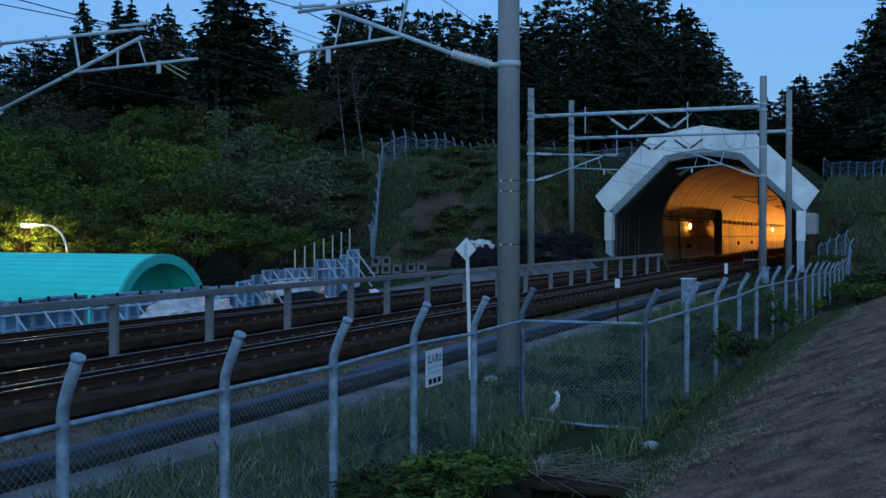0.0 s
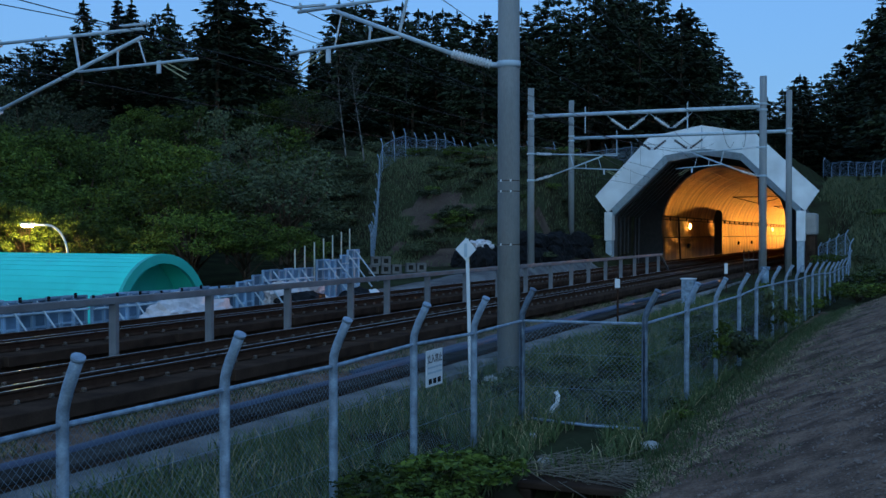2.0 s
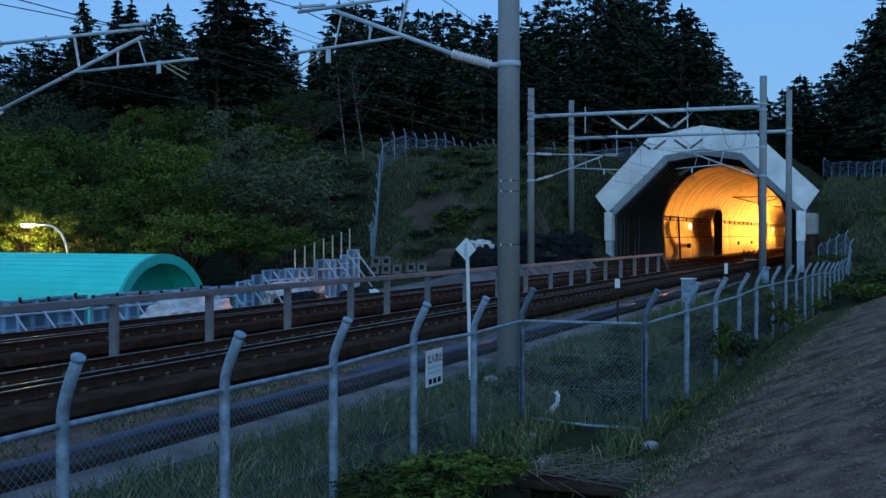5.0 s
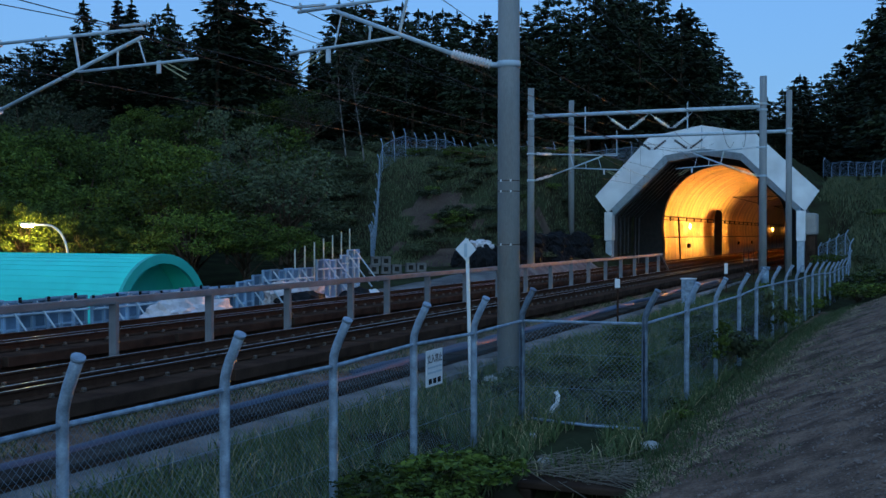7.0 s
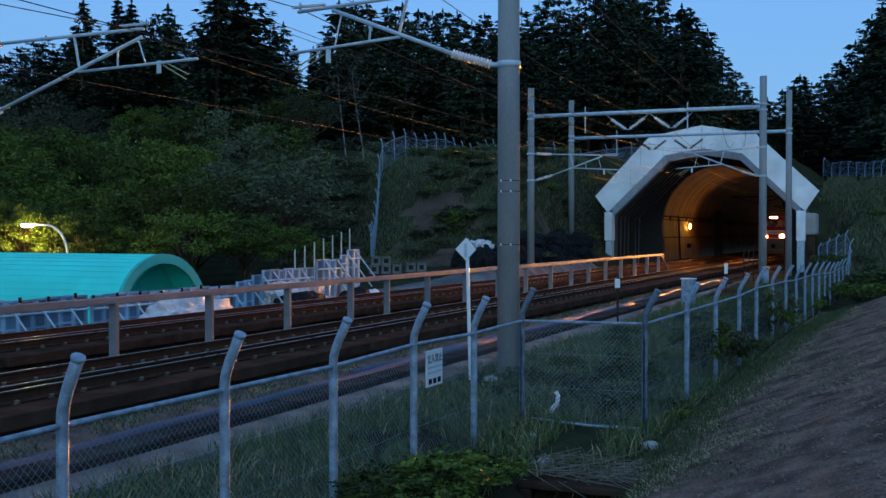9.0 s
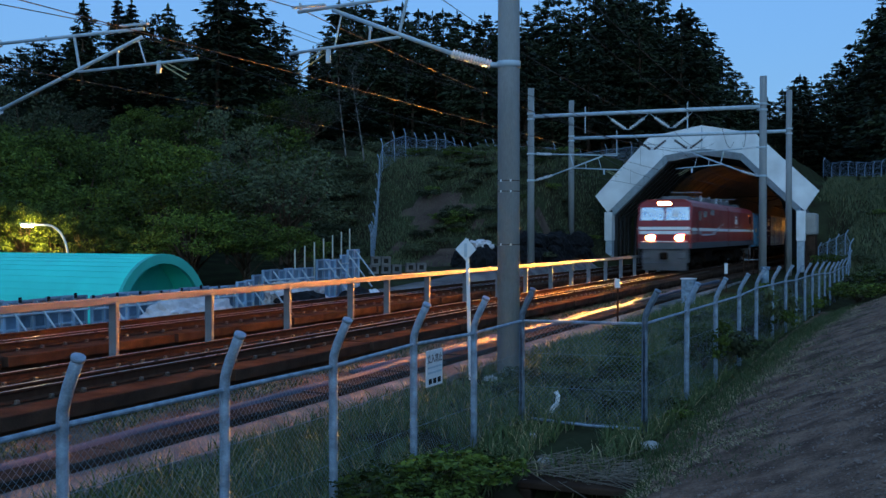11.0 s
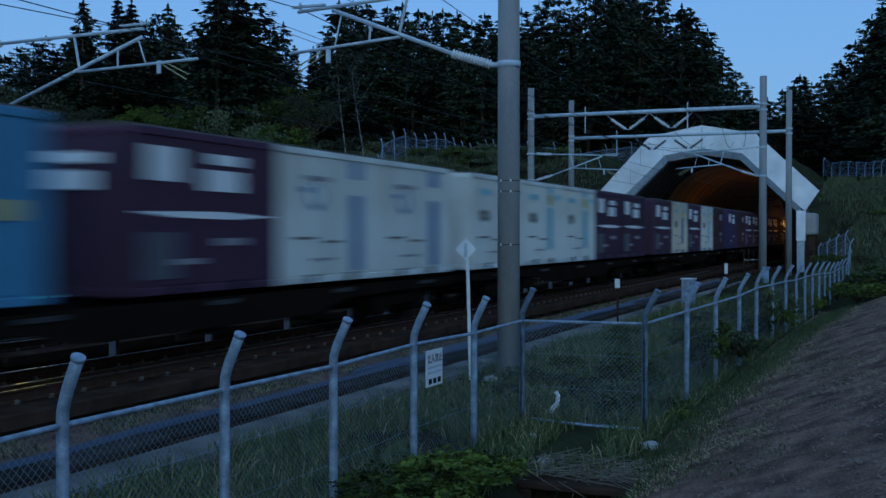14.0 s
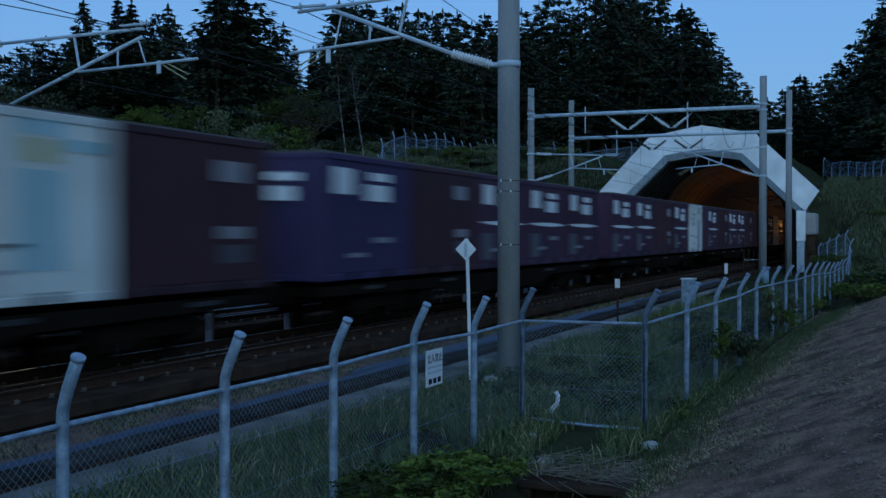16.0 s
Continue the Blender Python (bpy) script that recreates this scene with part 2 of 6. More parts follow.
# ---- the lie of the land ----
def land(x, y):
    n = noise.noise((x * 0.13, y * 0.13, 0.0)) * 0.5 + noise.noise((x * 0.6, y * 0.6, 3.0)) * 0.12
    rough = noise.noise((x * 1.7, y * 1.7, 7.0)) * 0.055 + noise.noise((x * 4.5, y * 4.5, 9.0)) * 0.024
    # near verge and the soil bank on which the camera stands
    lift = smooth01((y - 20) / 60)
    edge = -2.9 + 1.3 * lift
    bank = max(0.0, min(x - edge, 3.2)) * 0.36 + max(0.0, x - edge - 3.2) * (0.08 + 0.25 * lift)
    z = -0.74 + bank
    if x < -17.8:
        w = smooth01((-17.8 - x) / 3.0)
        z = -0.8 - 1.6 * w * (1 - smooth01((y - 30) / 14)) + n * 0.5 * w
    elif x > edge:
        w = smooth01((x - edge) / 1.5)
        z += n * 0.25 * w + rough * w
    elif x > -6.4:
        z += n * 0.08 + rough
    # the ground under the fence along the bank dips towards the tunnel
    z -= 0.5 * smooth01((y - 25) / 35) * smooth01((x + 6) / 1.5) * (1 - smooth01((y - 64) / 10))
    # a low bench at the foot of the cut slope
    z += 0.95 * smooth01((y - 46) / 12) * smooth01((-18.9 - x) / 1.8)
    # a ditch in front of the culvert
    z -= 0.62 * math.exp(-(((x + 3.25) / 0.62) ** 4) - (((y - 10.7) / 1.0) ** 4))
    # the hill through which the tunnel goes
    side = abs(x - CX)
    if x < CX:
        foot = 63.5
        hill = 8.0 * smooth01((y - foot) / 17) * smooth01((side - 7.0) / 3.5) + 0.03 * max(0.0, y - 84) + 0.10 * max(0.0, y - 120)
        hill += 0.09 * max(0.0, -x - 38) * smooth01((y - 20) / 40)
        hill += 0.6 * noise.noise((x * 0.22, y * 0.22, 12.0)) * smooth01(hill / 3)
    else:
        hill = 7.2 * smooth01((y - 68) / 38) * max(smooth01((side - 7.4) / 4.2), smooth01((y - 85) / 9)) + 0.05 * max(0.0, y - 98)
    if side < 5.7:
        hill = 0.0 if y < 90 else 9.0 + 0.01 * (y - 90)
    elif y > 90:
        hill = max(hill, 9.0 - (0.8 if x < CX else 3.6) * (side - 5.7))
    if y > 90:
        hill = min(hill, 30.0)
    return z + hill + n * 0.7 * smooth01(hill / 3)


def scar(x, y):
    """Where the cut slope has slid and shows bare earth."""
    if not (-34 < x < -20 and 62 < y < 76):
        return False
    return noise.noise((x * 0.28, y * 0.3, 45)) + 0.25 * noise.noise((x * 1.1, y * 1.1, 5)) > 0.14 + 0.06 * max(0, y - 68)


def build_ground():
    xs = [-2500, -900, -400, -220] + list(np.arange(-150, -60, 5.0)) + list(np.arange(-60, -40, 1.5)) + list(np.arange(-40, -22, 0.7)) + list(np.arange(-22, -5, 0.85)) + list(np.arange(-5, 1.5, 0.16)) + list(np.arange(1.5, 6, 0.4)) + list(np.arange(6, 40, 2.0)) + list(np.arange(40, 121, 8.0)) + [200, 400, 900, 2500]
    ys = [-2500, -600, -200, -80, -40, -20, -10, -5] + list(np.arange(-2, 5, 0.5)) + list(np.arange(5, 26, 0.2)) + list(np.arange(26, 34, 0.5)) + list(np.arange(34, 84, 1.0)) + [84, 85, 86, 87, 88, 89.4, 90.2, 91] + list(np.arange(92.5, 130, 2.0)) + list(np.arange(130, 261, 10)) + [300, 420, 700, 1200, 2500]
    verts = [(x, y, land(x, y)) for y in ys for x in xs]
    k = len(xs)
    faces = [(j * k + i, j * k + i + 1, (j + 1) * k + i + 1, (j + 1) * k + i) for j in range(len(ys) - 1) for i in range(k - 1)]
    # the tunnel mouth goes through the hill's face
    def mouth(f):
        cx, cy = sum(verts[i][0] for i in f) / 4, sum(verts[i][1] for i in f) / 4
        return abs(cx - CX) < 6.9 and 88.5 < cy < 91.2
    faces = [f for f in faces if not mouth(f)]
    me = from_lists("ground", verts, faces, M["soil"])
    me.polygons.foreach_set("use_smooth", [True] * len(me.polygons))
    me.materials.append(M["floor"])
    me.materials.append(M["scar"])
    me.polygons.foreach_set("material_index", [0 if p.center.x > -2.9 and p.center.y < 46 else 2 if scar(p.center.x, p.center.y) else 1 for p in me.polygons])
    g = new("ground", me)
    tagged(g, "dark earth ground with bare soil bank and grassy verge", "ground", kind="structure")




# ---- tunnel and its hood ----
def ring_outline(half, crown, foot, seg=28):
    """A horseshoe from the left foot over the crown to the right foot."""
    pts = []
    cz = crown - half * 1.02
    for i in range(seg + 1):
        a = math.pi * 1.08 - (math.pi * 1.16) * i / seg
        pts.append((CX + half * 1.02 * math.cos(a), cz + half * 1.02 * math.sin(a)))
    return [(pts[0][0], foot)] + pts + [(pts[-1][0], foot)]


def build_tunnel():
    bm = bmesh.new()
    out = ring_outline(4.95, 7.75, -0.55)
    rows = []
    ys = [93.0] + [94 + 3.0 * i for i in range(40)] + [220, 260, 320, 400, 500, 620]
    for y in ys:
        rows.append([bm.verts.new((u, y, w)) for u, w in out])
    for a, b in zip(rows, rows[1:]):
        for i in range(len(out) - 1):
            bm.faces.new((a[i], a[i + 1], b[i + 1], b[i]))
    bm.faces.new(rows[-1])
    lining = new("wall_tunnel", mesh_of("light_tinted_lining", bm, M["lining"], True))
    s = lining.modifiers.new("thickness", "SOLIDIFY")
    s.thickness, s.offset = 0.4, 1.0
    tagged(lining, "curved concrete tunnel lining with orange train light put into its colour", "tunnel", kind="structure")
    # ring joints
    bm = bmesh.new()
    for y in np.arange(96.5, 200, 3.0):
        o = ring_outline(4.935, 7.735, -0.5)
        for (u0, w0), (u1, w1) in zip(o, o[1:]):
            v = [bm.verts.new(p) for p in ((u0, y, w0), (u1, y, w1), (u1, y + 0.07, w1), (u0, y + 0.07, w0))]
            bm.faces.new(v)
    j = part("joint_rings", bm, M["dark"], lining)
    tagged(j, kind="stuff")
    # stop wall between the hood and the lining
    ol = [(u, w) for u, w in ring_outline(4.95, 7.75, -0.6)]
    bm = bmesh.new()
    hood = [(CX - 6.95, -0.6), (CX - 6.95, 3.5), (CX - 2.75, 7.75), (CX, 8.2), (CX + 2.75, 7.75), (CX + 6.95, 3.5), (CX + 6.95, -0.6)]
    def on_hood(u, w):
        d = Vector((u - CX, w - 3.0)).normalized()
        best = None
        for (a0, b0), (a1, b1) in zip(hood, hood[1:]):
            ex, ez = a1 - a0, b1 - b0
            den = d.x * ez - d.y * ex
            if abs(den) < 1e-9:
                continue
            s = ((a0 - CX) * ez - (b0 - 3.0) * ex) / den
            q = ((a0 - CX) * d.y - (b0 - 3.0) * d.x) / den
            if s > 0 and -0.001 <= q <= 1.001:
                best = (CX + d.x * s, 3.0 + d.y * s)
        return best or (u, w)
    for y, flip in ((92.98, 1),):
        inn = [bm.verts.new((u, y, w)) for u, w in ol[1:-1]]
        far = [bm.verts.new((p[0], y, p[1])) for p in (on_hood(u, w) for u, w in ol[1:-1])]
        for i in range(len(inn) - 1):
            bm.faces.new((inn[i], inn[i + 1], far[i + 1], far[i]))
        for i, sgn in ((0, -1), (len(inn) - 1, 1)):
            a = bm.verts.new((ol[0][0] if sgn < 0 else ol[-1][0], y, -0.6))
            b = bm.verts.new((CX + sgn * 6.95, y, -0.6))
            bm.faces.new((inn[i], far[i], b, a))
    w = new("wall_tunnel_end", mesh_of("tunnel_end_wall", bm, M["dark"]))
    s = w.modifiers.new("thickness", "SOLIDIFY")
    s.thickness = 0.3
    tagged(w, "dark end wall round the tunnel ring", "wall", kind="structure")


def build_hood():
    hood = thing("tunnel_portal", pose(CX, PORTAL_Y, 0), "white angular steel hood framing a railway tunnel mouth", "portal")
    inner = [(-6.85, 3.45), (-2.65, 7.5), (0, 7.95), (2.65, 7.5), (6.85, 3.45)]
    outer = [(-8.2, 4.95), (-4.0, 9.4), (-0.1, 10.12), (3.75, 9.4), (8.2, 5.15)]
    low_l, low_r = (-7.2, 3.72), (7.2, 3.72)
    # front plate, in panels
    ring_in = [low_l] + inner[0:0] + [(-6.9, 4.0), (-2.85, 7.95), (0, 8.4), (2.85, 7.95), (6.9, 4.0)] + [low_r]
    ring_out = [low_l] + outer + [low_r]
    ring_out[0], ring_out[-1] = (-7.25, 3.70), (7.25, 3.70)
    for i in range(1, 5):
        bm = bmesh.new()
        a, b, c, d = ring_in[i], ring_in[i + 1], ring_out[i + 1], ring_out[i]
        if i == 1:
            poly = [ring_out[0], a, b, c, d]
        elif i == 4:
            poly = [a, b, ring_out[6], c, d]
        else:
            poly = [a, b, c, d]
        bm_extrude(bm, poly, -0.45, 0.0)
        part("front_panel", bm, M["white_panel"], hood, "pale white painted panel")
    # inner rim, sloping back
    for (a, b), (c, d) in zip(zip(ring_in[1:6], ring_in[2:6]), zip(inner, inner[1:])):
        bm = bmesh.new()
        f = [bm.verts.new(p) for p in ((a[0], -0.44, a[1]), (b[0], -0.44, b[1]), (d[0], -0.1, d[1]), (c[0], -0.1, c[1]))]
        k = [bm.verts.new(p) for p in ((a[0], 0.5, a[1]), (b[0], 0.5, b[1]), (d[0], 0.5, d[1]), (c[0], 0.5, c[1]))]
        bm.faces.new(f)
        bm.faces.new(k[::-1])
        for i in range(4):
            bm.faces.new((f[i], k[i], k[(i + 1) % 4], f[(i + 1) % 4]))
        bmesh.ops.recalc_face_normals(bm, faces=bm.faces[:])
        part("rim", bm, M["grey_steel"], hood, "grey steel inner rim")
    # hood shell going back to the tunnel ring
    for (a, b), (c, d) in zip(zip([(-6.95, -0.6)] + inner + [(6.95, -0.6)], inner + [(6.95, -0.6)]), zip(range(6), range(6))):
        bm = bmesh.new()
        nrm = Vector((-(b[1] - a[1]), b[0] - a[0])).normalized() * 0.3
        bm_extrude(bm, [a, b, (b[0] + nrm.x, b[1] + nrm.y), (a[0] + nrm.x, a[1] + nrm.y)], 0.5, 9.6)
        part("shell_panel", bm, M["shell"], hood, "dark grey inner shell panel")
    # ribs inside the shell
    pts = [(-6.9, -0.5)] + inner + [(6.9, -0.5)]
    for y in np.arange(1.4, 9.2, 1.3):
        bm = bmesh.new()
        for a, b in zip(pts, pts[1:]):
            bm_tube(bm, (a[0] * 0.985, y, a[1] - 0.06), (b[0] * 0.985, y, b[1] - 0.06), 0.09, seg=6)
        part("rib", bm, M["dark"], hood, "steel rib of the hood")
    for u in (-7.2, 6.95):
        part("post", box((0.62, 0.9, 2.2), (u, 0.1, 2.62), bevel=0.05), M["white_panel"], hood, "pale painted corner post")
        part("post_foot", box((0.5, 0.8, 2.4), (u * 0.998, 0.15, 0.33), bevel=0.03), M["grey_steel"], hood)
    part("wing_block", box((0.85, 2.4, 1.6), (7.58, 1.35, 2.75), bevel=0.16), M["concrete"], hood, "pale side block of the hood")
    part("wing_foot", box((0.7, 2.0, 2.8), (7.55, 1.4, 0.55), bevel=0.04), M["old_concrete"], hood)


# ---- tracks ----
def rail_profile(u):
    return [(u - 0.065, -0.165), (u + 0.065, -0.165), (u + 0.065, -0.15), (u + 0.012, -0.125), (u + 0.012, -0.04), (u + 0.034, -0.028), (u + 0.034, -0.004), (u + 0.026, 0.0), (u - 0.026, 0.0), (u - 0.034, -0.004), (u - 0.034, -0.028), (u - 0.012, -0.04), (u - 0.012, -0.125), (u - 0.065, -0.15)]


RAILS = {"near": -11.95, "far": -16.70}


def build_tracks():
    # one sub-base sheet under both tracks, through the tunnel
    bm = bmesh.new()
    bm_extrude(bm, [(-18.1, -1.3), (-9.35, -1.3), (-9.35, -0.66), (-9.5, -0.55), (-18.1, -0.55)], -60, 620)
    base = new("track_base", mesh_of("track_base", bm, M["old_concrete"]))
    tagged(base, "brown stained concrete bed under the railway tracks", "track bed", kind="structure")
    clip = bmesh.new()
    bm_box(clip, (0.05, 0.06, 0.045), (-0.10, 0, 0.03), bevel=0.012)
    bm_box(clip, (0.05, 0.06, 0.045), (0.10, 0, 0.03), bevel=0.012)
    bm_box(clip, (0.25, 0.08, 0.010), (0, 0, 0.0))
    clip_me = mesh_of("fastener", clip, M["clip"])
    for key, u in RAILS.items():
        t = thing("railway_track", pose(0, 0, 0), "mixed-gauge slab track with three rusty brown rails", "railway track", "tracks", "structure")
        mid = u + 0.72
        # slabs with joints
        slab = bmesh.new()
        bm_extrude(slab, [(-1.35, -0.36), (1.35, -0.36), (1.35, -0.19), (1.33, -0.175), (-1.33, -0.175), (-1.35, -0.19)], -2.43, 2.43)
        slab_me = mesh_of("slab", slab, M["old_concrete"])
        for i in range(-9, 24):
            piece("slab", slab_me, t, pose(mid, 2.5 + 5.0 * i, 0))
        bm = bmesh.new()
        bm_extrude(bm, [(mid - 1.2, -0.56), (mid + 1.2, -0.56), (mid + 1.2, -0.365), (mid - 1.2, -0.365)], -58, 620)
        part("slab_bed", bm, M["old_concrete"], t)
        bm = bmesh.new()
        bm_extrude(bm, [(mid - 1.3, -0.36), (mid + 1.3, -0.36), (mid + 1.3, -0.18), (mid - 1.3, -0.18)], 117.6, 620)
        part("far_slab", bm, M["old_concrete"], t)
        for off in (0.0, 1.067, 1.435):
            bm = bmesh.new()
            bm_extrude(bm, rail_profile(u + off), -60, 620)
            r = part("rail", bm, M["rail"], t)
            bm = bmesh.new()
            bm_extrude(bm, [(u + off - 0.022, -0.001), (u + off + 0.022, -0.001), (u + off + 0.018, 0.003), (u + off - 0.018, 0.003)], -60, 620)
            part("running_face", bm, M["rail_head"], r, "bright worn rail head")
            if off == 1.067:
                continue
            for i in range(0, 100):
                piece("fastener", clip_me, t, pose(u + off, 4.0 + 0.625 * i, -0.165))


# ---- guard rail between the tracks ----
def build_guard():
    g = thing("guard_rail", pose(-13.02, 0, 0), "grey steel guard rail on posts between the tracks", "guard rail")
    post = box((0.16, 0.10, 1.36), (0, 0, 0.12), bevel=0.012)
    me = mesh_of("guard_post", post, M["guard_steel"])
    ys = [1.4, 4.3, 7.2, 10.1, 13.0, 15.95, 18.9, 22.0, 25.15, 27.3, 30.1, 33.2, 36.3, 39.4, 42.6, 45.6, 48.4, 51.5, 54.6, 57.7, 60.8, 63.9]
    for v in ys:
        piece("post", me, g, pose(0, v, 0))
    bm = bmesh.new()
    bm_box(bm, (0.14, 66.5, 0.13), (0.0, 31.6, 0.815), bevel=0.015)
    part("beam", bm, M["guard_steel"], g, "long grey top beam")
    part("end_beam", tube((0, 64.6, 0.80), (0, 67.2, -0.3), 0.06), M["guard_steel"], g)


# ---- chain-link fence ----
def bm_sweep(bm, path, r, seg=12):
    """A round bar along a bent path, in one skin."""
    rows, q, last = [], None, None
    for i, p in enumerate(path):
        p = Vector(p)
        d = (Vector(path[min(i + 1, len(path) - 1)]) - Vector(path[max(i - 1, 0)])).normalized()
        q = d.to_track_quat("Z", "Y") if q is None else last.rotation_difference(d) @ q
        last = d
        rows.append([bm.verts.new(p + q @ Vector((r * math.cos(2 * math.pi * k / seg), r * math.sin(2 * math.pi * k / seg), 0))) for k in range(seg)])
    for a, b in zip(rows, rows[1:]):
        for k in range(seg):
            bm.faces.new((a[k], a[(k + 1) % seg], b[(k + 1) % seg], b[k]))
    bm.faces.new(rows[-1])
    bm.faces.new(rows[0][::-1])
    bmesh.ops.recalc_face_normals(bm, faces=bm.faces[:])
    return bm


def fence_post_mesh():
    bm = bmesh.new()
    bm_sweep(bm, [(0, 0, -0.3), (0, 0, 0.6), (0, 0, 1.4), (0, 0, 1.52), (0.006, -0.003, 1.59), (0.03, -0.012, 1.66), (0.075, -0.03, 1.75), (0.13, -0.05, 1.845), (0.19, -0.07, 1.95)], 0.042, 14)
    bm_sweep(bm, [(0.186, -0.0685, 1.942), (0.198, -0.073, 1.965)], 0.048, 14)
    me = mesh_of("fence_post", bm, M["fence_steel"], True)
    me.polygons.foreach_set("use_smooth", [len(p.vertices) == 4 for p in me.polygons])
    return me


def mesh_panel(a, b, za, zb, height, pitch=0.075, t=0.0032):
    """Diagonal wires between two posts, as thin flat ribbons."""
    a, b = Vector((a[0], a[1], 0)), Vector((b[0], b[1], 0))
    d = (b - a)
    length = d.length
    d.normalize()
    verts, faces = [], []

    def add(s0, h0, s1, h1):
        p0 = a + d * s0
        p1 = a + d * s1
        g0, g1 = za + (zb - za) * s0 / length, za + (zb - za) * s1 / length
        w = Vector((s1 - s0, h1 - h0)).normalized()
        ox, oh = -w.y * t, w.x * t
        k = len(verts)
        for p, g, h, sgn in ((p0, g0, h0, 1), (p0, g0, h0, -1), (p1, g1, h1, -1), (p1, g1, h1, 1)):
            q = p + d * (ox * sgn)
            verts.append((q.x, q.y, g + h + oh * sgn))
        faces.append((k, k + 1, k + 2, k + 3))
    n = int((length + height) / pitch)
    for i in range(n):
        c = i * pitch - height
        for up in (1, -1):
            s0, s1 = max(0, c), min(length, c + height)
            if s1 - s0 < 0.02:
                continue
            if up > 0:
                add(s0, s0 - c, s1, s1 - c)
            else:
                add(s0, height - (s0 - c), s1, height - (s1 - c))
    return verts, faces


def build_fence(name, line, label, top=1.5, pitch=0.066, rot=0.0, tall=1.0):
    f = thing(name, pose(0, 0, 0), label, "fence", "chain-link fences")
    me = fence_post_mesh() if "post" not in CACHE else CACHE["post"]
    CACHE["post"] = me
    zs = [land(x, y) - 0.02 for x, y in line]
    for (x, y), z in zip(line, zs):
        piece("post", me, f, pose(x, y, z, 0, 0, rot) @ Matrix.Diagonal((1, 1, tall, 1)))
    for (p, q, za, zb) in zip(line, line[1:], zs, zs[1:]):
        part("top_rail", tube((*p, za + top), (*q, zb + top), 0.020, seg=8), M["fence_steel"], f)
        v, fc = mesh_panel(p, q, za + 0.06, zb + 0.06, top - 0.06, pitch, 0.0020 if pitch < 0.1 else 0.0060)
        for k in (0.02, 0.36, 0.70):
            part("strand", tube((*p, za + 0.06 + k * (top - 0.1)), (*q, zb + 0.06 + k * (top - 0.1)), 0.0028 if pitch < 0.1 else 0.008, seg=5), M["mesh_wire"] if pitch < 0.1 else M["fence_steel"], f)
        me2 = from_lists("wire_mesh", v, fc, M["mesh_wire"] if pitch < 0.1 else M["fence_steel"])
        w = new("wire_mesh", me2)
        w.parent = f
    return f


CACHE = {}
NEAR_FENCE = [(-5.03, y) for y in (1.85, 3.75, 5.65, 7.51, 9.35, 11.24, 13.12, 15.05)]
GATE_LINE = [(-5.03, 15.05), (-3.22, 14.9)]
SIDE_FENCE = [(-3.22 + 0.0085 * (y - 14.9), y) for y in (14.9, 17.95, 20.8, 23.8, 26.6, 29.8, 33.1, 36.2, 39.3, 42.4, 45.5, 48.6, 51.7, 54.8, 58.0, 61.4, 64.9)]




# ---- poles, gantries and overhead line ----
def insulator(bm, a, b, r=0.092, n=13):
    a, b = Vector(a), Vector(b)
    bm_tube(bm, a, b, r * 0.36, seg=10)
    for i in range(n):
        p = a.lerp(b, (i + 0.3) / n)
        q = a.lerp(b, (i + 0.7) / n)
        bm_tube(bm, p, q, r, r * 0.55, seg=12)
    return bm


NEAR_ARM = {"brace": (1.15, 5.48, 3.75, 6.52), "top": (1.1, 6.72, 4.55, 6.54), "reg": (2.25, 5.88, 4.75, 5.70), "struts": ((2.1, 6.64, 2.28, 5.92), (2.9, 6.18, 2.93, 5.84), (3.55, 6.42, 3.7, 5.80)), "tip": (4.0, 5.70), "foot": (5.20, 6.76)}
FAR_ARM = {"brace": (1.15, 4.89, 5.15, 6.30), "top": (1.15, 6.42, 5.2, 6.48), "reg": (3.4, 5.64, 6.6, 5.74), "struts": ((3.3, 6.43, 3.45, 5.66), (4.5, 6.04, 4.5, 5.70), (5.05, 6.26, 5.25, 5.72)), "tip": (5.75, 5.72), "foot": (4.58, 6.40)}


